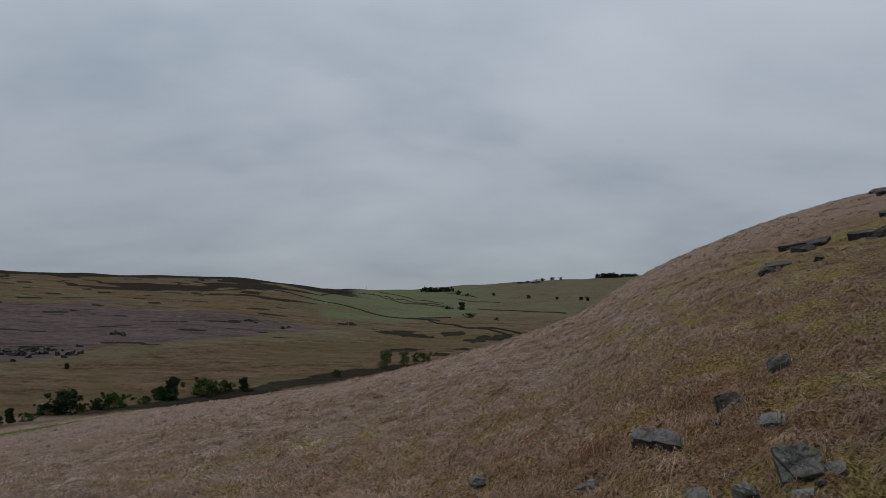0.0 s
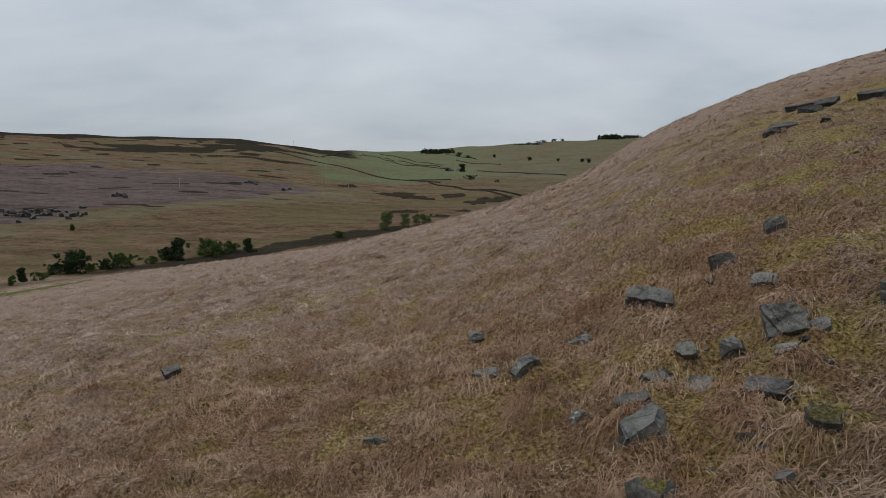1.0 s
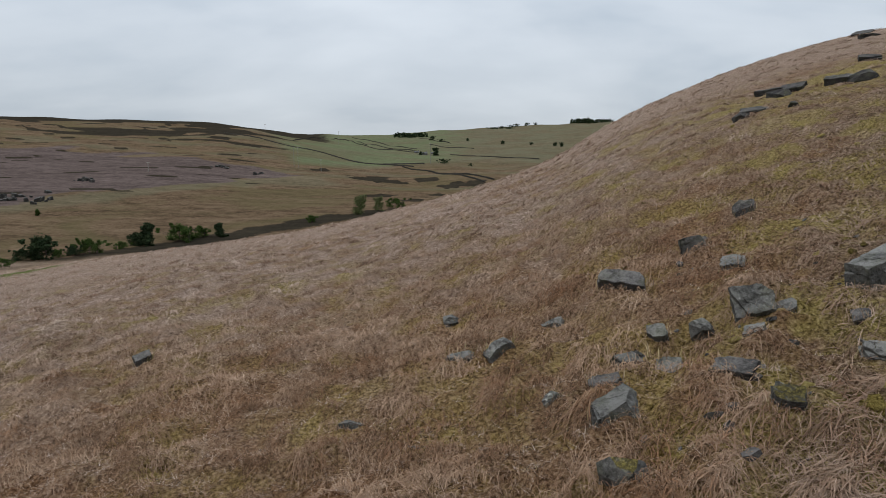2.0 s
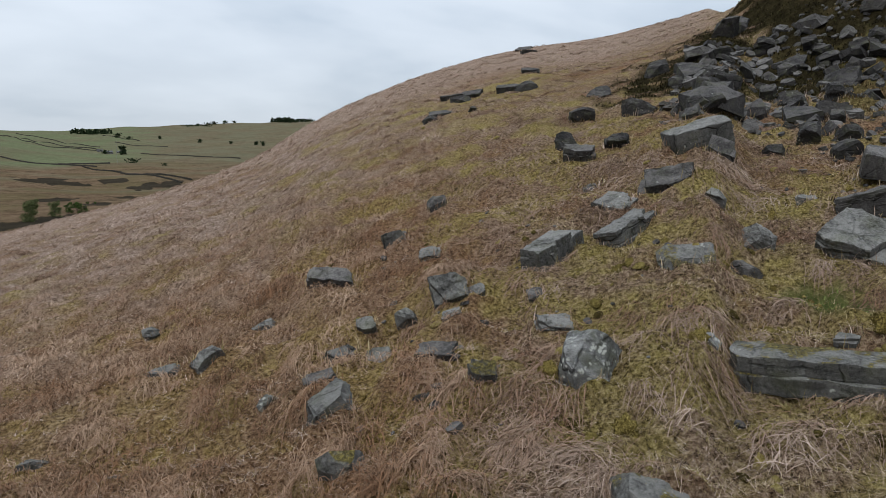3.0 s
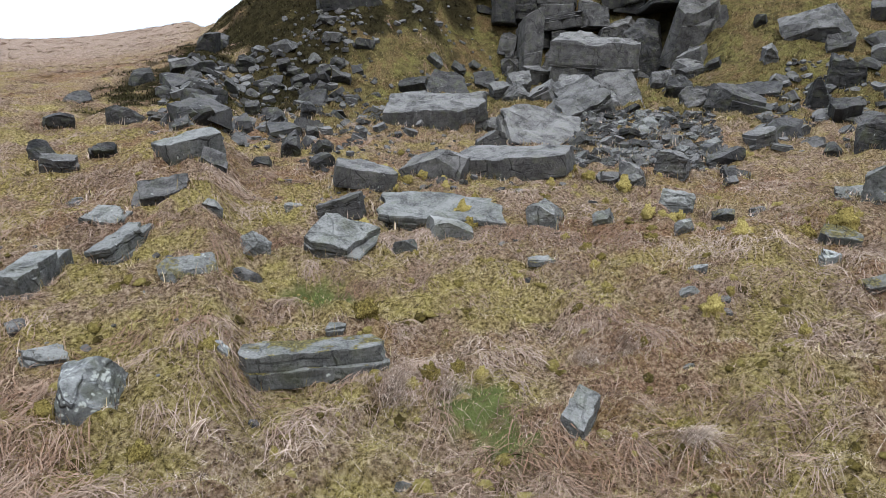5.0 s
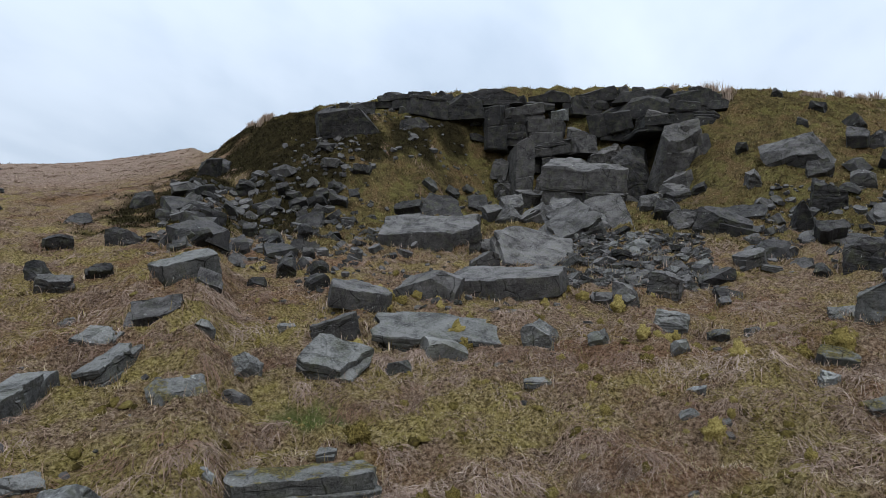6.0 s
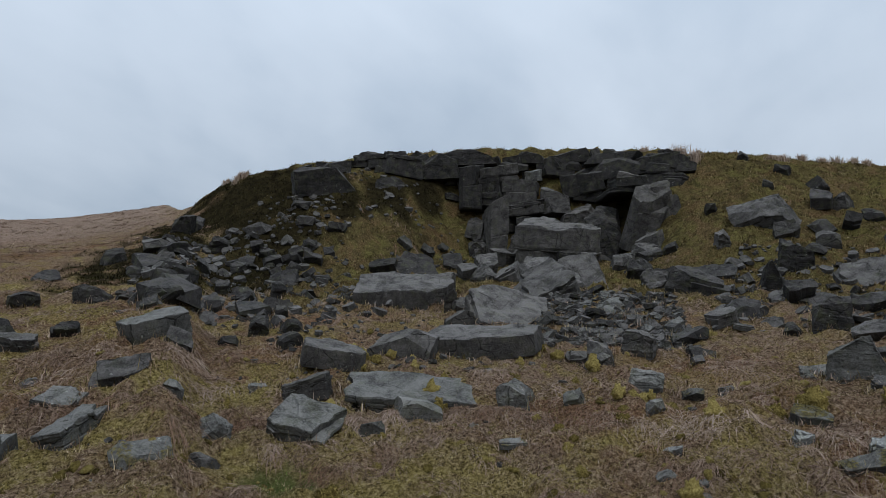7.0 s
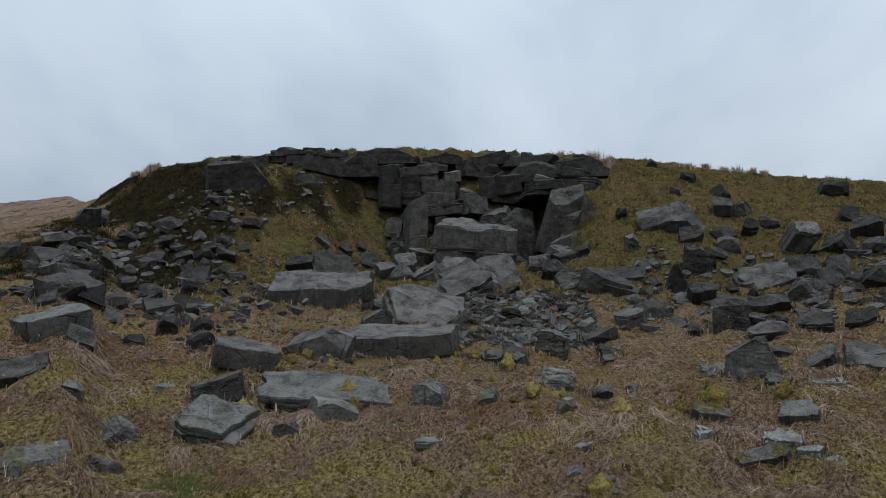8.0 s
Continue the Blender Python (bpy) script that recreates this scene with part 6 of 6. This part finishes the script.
def clear_of_stones(x, y, slack=1.0):
    ok = np.ones(len(x), bool)
    order = np.argsort(x)
    xs, ys = x[order], y[order]
    for sx, sy, w, d, turn in STONES:
        reach = slack * 0.7 * max(w, d)
        i, j = np.searchsorted(xs, (sx - reach, sx + reach))
        c, q = math.cos(radians(turn)), math.sin(radians(turn))
        u, v = (xs[i:j] - sx) * c + (ys[i:j] - sy) * q, (ys[i:j] - sy) * c - (xs[i:j] - sx) * q
        ok[order[i:j]] &= (u / (slack * 0.40 * w)) ** 4 + (v / (slack * 0.40 * d)) ** 4 > 1
    return ok


def sown(n, seed, bear, off):
    """Places over a sector, thinner farther out."""
    r = np.random.RandomState(seed)
    b = np.radians(r.uniform(*bear, n))
    d = np.exp(r.uniform(math.log(off[0]), math.log(off[1]), n))
    return r, np.sin(b) * d, np.cos(b) * d, d, np.degrees(b)


def bracken_mask(x, y, b, d):
    """How thickly bracken lies: a full mat on the open slope, patches nearer the crag."""
    open_slope = 1 - ease(8, 34, b + 5 * waves(x, y, 7, 51))
    patch = ease(-0.6, 0.1, waves(x, y, 4.2, 52) + 0.55 * waves(x, y, 1.6, 53))
    m = np.maximum(open_slope * ease(-1.15, -0.5, waves(x, y, 6, 54) + 0.4 * waves(x, y, 2, 55)), patch)
    upper = ease(26, 36, d) * ease(47, 54, b)
    pale = 1 - ease(0.5, 1.1, np.hypot((x - 36.5) / 3.5, (y - 18.5) / 3.0) + 0.3 * waves(x, y, 1.6, 61))
    m = m * (1 - 0.93 * upper * (1 - 0.75 * pale))
    c = cover(x, y)
    return m * (1 - 0.9 * ease(0.2, 0.6, c["green"] + c["heath_and_shade"])) * (1 - 0.4 * c["moss"] * ease(20, 45, b))


def thatch(name, n, seed, bear, off, per, grow, thick, mat, label, bends=3):
    """Tufts of dead bracken: each a bundle of stalks that rises from a crown and falls over down the slope."""
    r, cx, cy, d, b = sown(n, seed, bear, off)
    high = ease(-0.35, 0.35, tufts(cx, cy)) if off[0] < 30 else ease(-0.9, 0.2, waves(cx, cy, 3.4, 33) + 0.6 * waves(cx, cy, 1.6, 34))
    keep = r.uniform(0, 1, len(cx)) < bracken_mask(cx, cy, b, d) * (0.12 + 0.88 * high)
    cx, cy, d, b = cx[keep], cy[keep], d[keep], b[keep]
    m = len(cx)
    gx, gy = ground(cx + 1, cy) - ground(cx - 1, cy), ground(cx, cy + 1) - ground(cx, cy - 1)
    fall = np.arctan2(-gx, -gy) + 0.5 * waves(cx, cy, 2.4, 56) + r.normal(0, 0.35, m)
    side = ease(18, 42, b)
    fall = fall + side * (0.9 * waves(cx, cy, 3.2, 35) + r.normal(0, 0.5, m))
    size = r.uniform(0.65, 1.25, m)
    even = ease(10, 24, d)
    # last term paints the open slope paler with distance, as at a grazing view
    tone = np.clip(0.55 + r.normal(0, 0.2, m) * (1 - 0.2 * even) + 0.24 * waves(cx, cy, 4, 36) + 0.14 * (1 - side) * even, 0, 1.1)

    def each(v):
        return np.repeat(v, per)

    k = m * per
    spread = each((0.12 + 0.05 * side + 0.04 * (d > 14)) * size)
    x, y = each(cx) + r.normal(0, 1, k) * spread, each(cy) + r.normal(0, 1, k) * spread
    az = each(fall) + r.normal(0, 1, k) * (1.15 - 0.5 * each(side))
    length = grow * each(size * (0.72 + 0.28 * side)) * r.uniform(0.5, 1.15, k)
    arch = (0.46 - 0.30 * each(side)) * length * r.uniform(0.4, 1.4, k)
    ok = clear_of_stones(x, y)
    x, y, az, length, arch, shade, red, far = (v[ok] for v in (x, y, az, length, arch, each(tone), each((1 - side) * (1 - ease(13, 34, d))), np.hypot(x, y)))
    n = len(x)
    w = np.maximum(thick, far * 0.0005) * r.uniform(0.6, 1.4, n)
    dx, dy = np.sin(az), np.cos(az)
    z0, z1 = ground(x, y), ground(x + dx * length * 0.9, y + dy * length * 0.9)
    twist = r.normal(0, 0.25, n)
    rows = []
    for i in range(bends + 1):
        f = i / bends
        out = length * 0.92 * f
        swing = twist * length * f * f * 0.5
        c = np.stack([x + dx * out + dy * swing, y + dy * out - dx * swing, z0 + (z1 - z0) * f + arch * 3.4 * f * (1 - f) + 0.015 + 0.01 * (shade - 0.5)], 1)
        if i == bends:
            rows.append(c[:, None])
        else:
            turn = np.stack([dy, -dx, r.normal(0, 0.5, n)], 1) * (w * (1 - 0.3 * f) / 2)[:, None]
            rows.append(np.stack([c - turn, c + turn], 1))
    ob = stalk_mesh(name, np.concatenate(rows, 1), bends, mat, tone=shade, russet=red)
    tagged(ob, label, "grass", kind="stuff")


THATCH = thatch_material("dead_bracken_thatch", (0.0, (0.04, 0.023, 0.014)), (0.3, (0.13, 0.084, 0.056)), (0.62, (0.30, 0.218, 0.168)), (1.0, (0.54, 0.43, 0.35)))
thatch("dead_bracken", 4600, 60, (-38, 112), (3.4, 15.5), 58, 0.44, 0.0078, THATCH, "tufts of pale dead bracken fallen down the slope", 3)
thatch("dead_bracken", 13000, 62, (-40, 112), (14.5, 46), 30, 0.44, 0.010, THATCH, "bleached bracken tufts on the open slope, painted lighter with distance", 2)
thatch("dead_bracken", 10000, 63, (-42, 112), (42, 150), 14, 0.5, 0.02, THATCH, "bleached bracken tufts on the far slope, painted lighter", 2)
thatch("dead_bracken", 900, 64, (112, 318), (0.8, 20), 24, 0.5, 0.012, THATCH, "tufts of dead bracken on the slope behind", 2)
thatch("dead_bracken", 500, 65, (-38, 112), (0.8, 3.6), 40, 0.45, 0.009, THATCH, "tufts of dead bracken on the slope below", 2)


def turf(n, seed, bear, off, grow, mat, name, label, mask, thick=0.005, lean=0.95):
    r, x, y, d, b = sown(n, seed, bear, off)
    k = (r.uniform(0, 1, n) < mask(x, y, b, d, cover(x, y))) & clear_of_stones(x, y, 0.95)
    x, y, d = x[k], y[k], d[k]
    m = len(x)
    blades(name, x, y, grow * r.uniform(0.4, 1.2, m), np.maximum(thick, d * 0.0011) * r.uniform(0.7, 1.4, m),
           np.clip(r.normal(lean, 0.35, m), 0.05, 1.5), r.uniform(0, math.tau, m), mat, label, 1 if name != "heather" else 2)


turf(260000, 71, (5, 112), (3.6, 70), 0.11, TURF, "bleached_grass", "short bleached moor grass between the stones", lambda x, y, b, d, c: (0.1 + 0.9 * ease(25, 50, b)) * (1 - c["heath_and_shade"]))
turf(90000, 72, (5, 112), (5, 60), 0.08, GREEN, "green_grass", "patch of fresh green grass", lambda x, y, b, d, c: c["green"])
turf(170000, 73, (15, 70), (20, 60), 0.15, HEATHER, "heather", "dark brown heather on the knoll", lambda x, y, b, d, c: c["heath_and_shade"], 0.025, 0.85)


turf(170000, 74, (45, 112), (24, 56), 0.18, OLIVE, "mat_grass", "olive mat grass and moss on the knoll", lambda x, y, b, d, c: c["sward"] * (1 - c["heath_and_shade"]) * (0.25 + 0.75 * ease(-0.3, 0.3, waves(x, y, 2.4, 59) + 0.4 * waves(x, y, 6, 60))), 0.02, 0.75)
# short broken pieces lying flat between the tufts
r, x, y, d, b = sown(200000, 75, (-38, 112), (3.6, 24))
c = cover(x, y)
k = clear_of_stones(x, y, 0.9) & (r.uniform(0, 1, len(x)) > 0.4 * c["moss"] + 0.8 * c["green"])
x, y, d = x[k], y[k], d[k]
blades("bracken_litter", x, y, r.uniform(0.06, 0.3, len(x)), np.maximum(0.005, d * 0.0007) * r.uniform(0.7, 1.3, len(x)), r.uniform(1.2, 1.5, len(x)),
       r.uniform(0, math.tau, len(x)), STRAW, "broken bracken litter lying on the turf", 1)


def collars():
    """Turf and dead stalks that grow up against the stones."""
    r = np.random.RandomState(77)
    xs, ys = [], []
    for sx, sy, w, d, turn in STONES:
        if max(w, d) < 0.3 or math.hypot(sx, sy) > 30:
            continue
        n = int(70 * (w + d))
        a = r.uniform(0, math.tau, n)
        q = (np.abs(np.cos(a)) ** 4 + np.abs(np.sin(a)) ** 4) ** -0.25 * r.uniform(0.42, 0.62, n)
        u, v = np.cos(a) * q * w, np.sin(a) * q * d
        c, s = math.cos(radians(turn)), math.sin(radians(turn))
        xs.append(sx + u * c - v * s); ys.append(sy + u * s + v * c)
    x, y = np.concatenate(xs), np.concatenate(ys)
    n = len(x)
    k = r.uniform(0, 1, n) < 0.5
    for pick, mat, name, label in ((k, STRAW, "dead_bracken", "dead stalks caught against the stones"), (~k, TURF, "bleached_grass", "short turf grown up against the stones")):
        m = int(pick.sum())
        far = np.hypot(x[pick], y[pick])
        blades(name, x[pick], y[pick], r.uniform(0.08, 0.34, m), np.maximum(0.006, far * 0.0009) * r.uniform(0.7, 1.3, m), np.clip(r.normal(0.75, 0.35, m), 0.1, 1.4), r.uniform(0, math.tau, m), mat, label, 2)


collars()


def rush_tuft(x, y, h, seed, n=260):
    """A pale upright tussock."""
    r = np.random.RandomState(seed)
    px, py = x + r.normal(0, h * 0.3, n), y + r.normal(0, h * 0.3, n)
    blades("grass_tussock", px, py, h * r.uniform(0.5, 1.1, n), np.maximum(0.006, math.hypot(x, y) * 0.0007) * np.ones(n), np.abs(r.normal(0.3 if x > 12 else 1.15, 0.25, n)),
           np.where(x > 12, np.arctan2(px - x, py - y), 3.5) + r.normal(0, 0.45, n), STRAW_FAR, "pale upright tussock of dead moor grass" if x > 12 else "pale combed tussock of dead moor grass", 2)


rush_tuft(49.96, 2.85, 0.92, 200)
rush_tuft(49.02, 1.84, 0.72, 201)
rush_tuft(50.77, 5.32, 0.47, 202)
rush_tuft(50.74, -3.66, 0.56, 203)
rush_tuft(52.62, -4.94, 0.48, 204)
rush_tuft(52.40, -6.23, 0.48, 205)
rush_tuft(53.68, -7.15, 0.59, 206)
rush_tuft(53.69, -8.09, 0.49, 207)
rush_tuft(53.41, -8.86, 0.44, 208)
rush_tuft(39.79, 32.25, 0.56, 209)
rush_tuft(40.25, 33.54, 0.47, 210)
rush_tuft(39.97, 31.72, 0.46, 211)
rush_tuft(51.26, -2.95, 0.47, 212)
rush_tuft(7.77, 4.40, 0.46, 213)
rush_tuft(8.06, 3.74, 0.45, 214)
rush_tuft(9.78, 2.35, 0.41, 215)
rush_tuft(10.14, 1.82, 0.28, 216)
rush_tuft(8.06, 0.71, 0.38, 217)
rush_tuft(8.15, 0.66, 0.31, 218)
rush_tuft(7.82, 4.45, 0.46, 219)
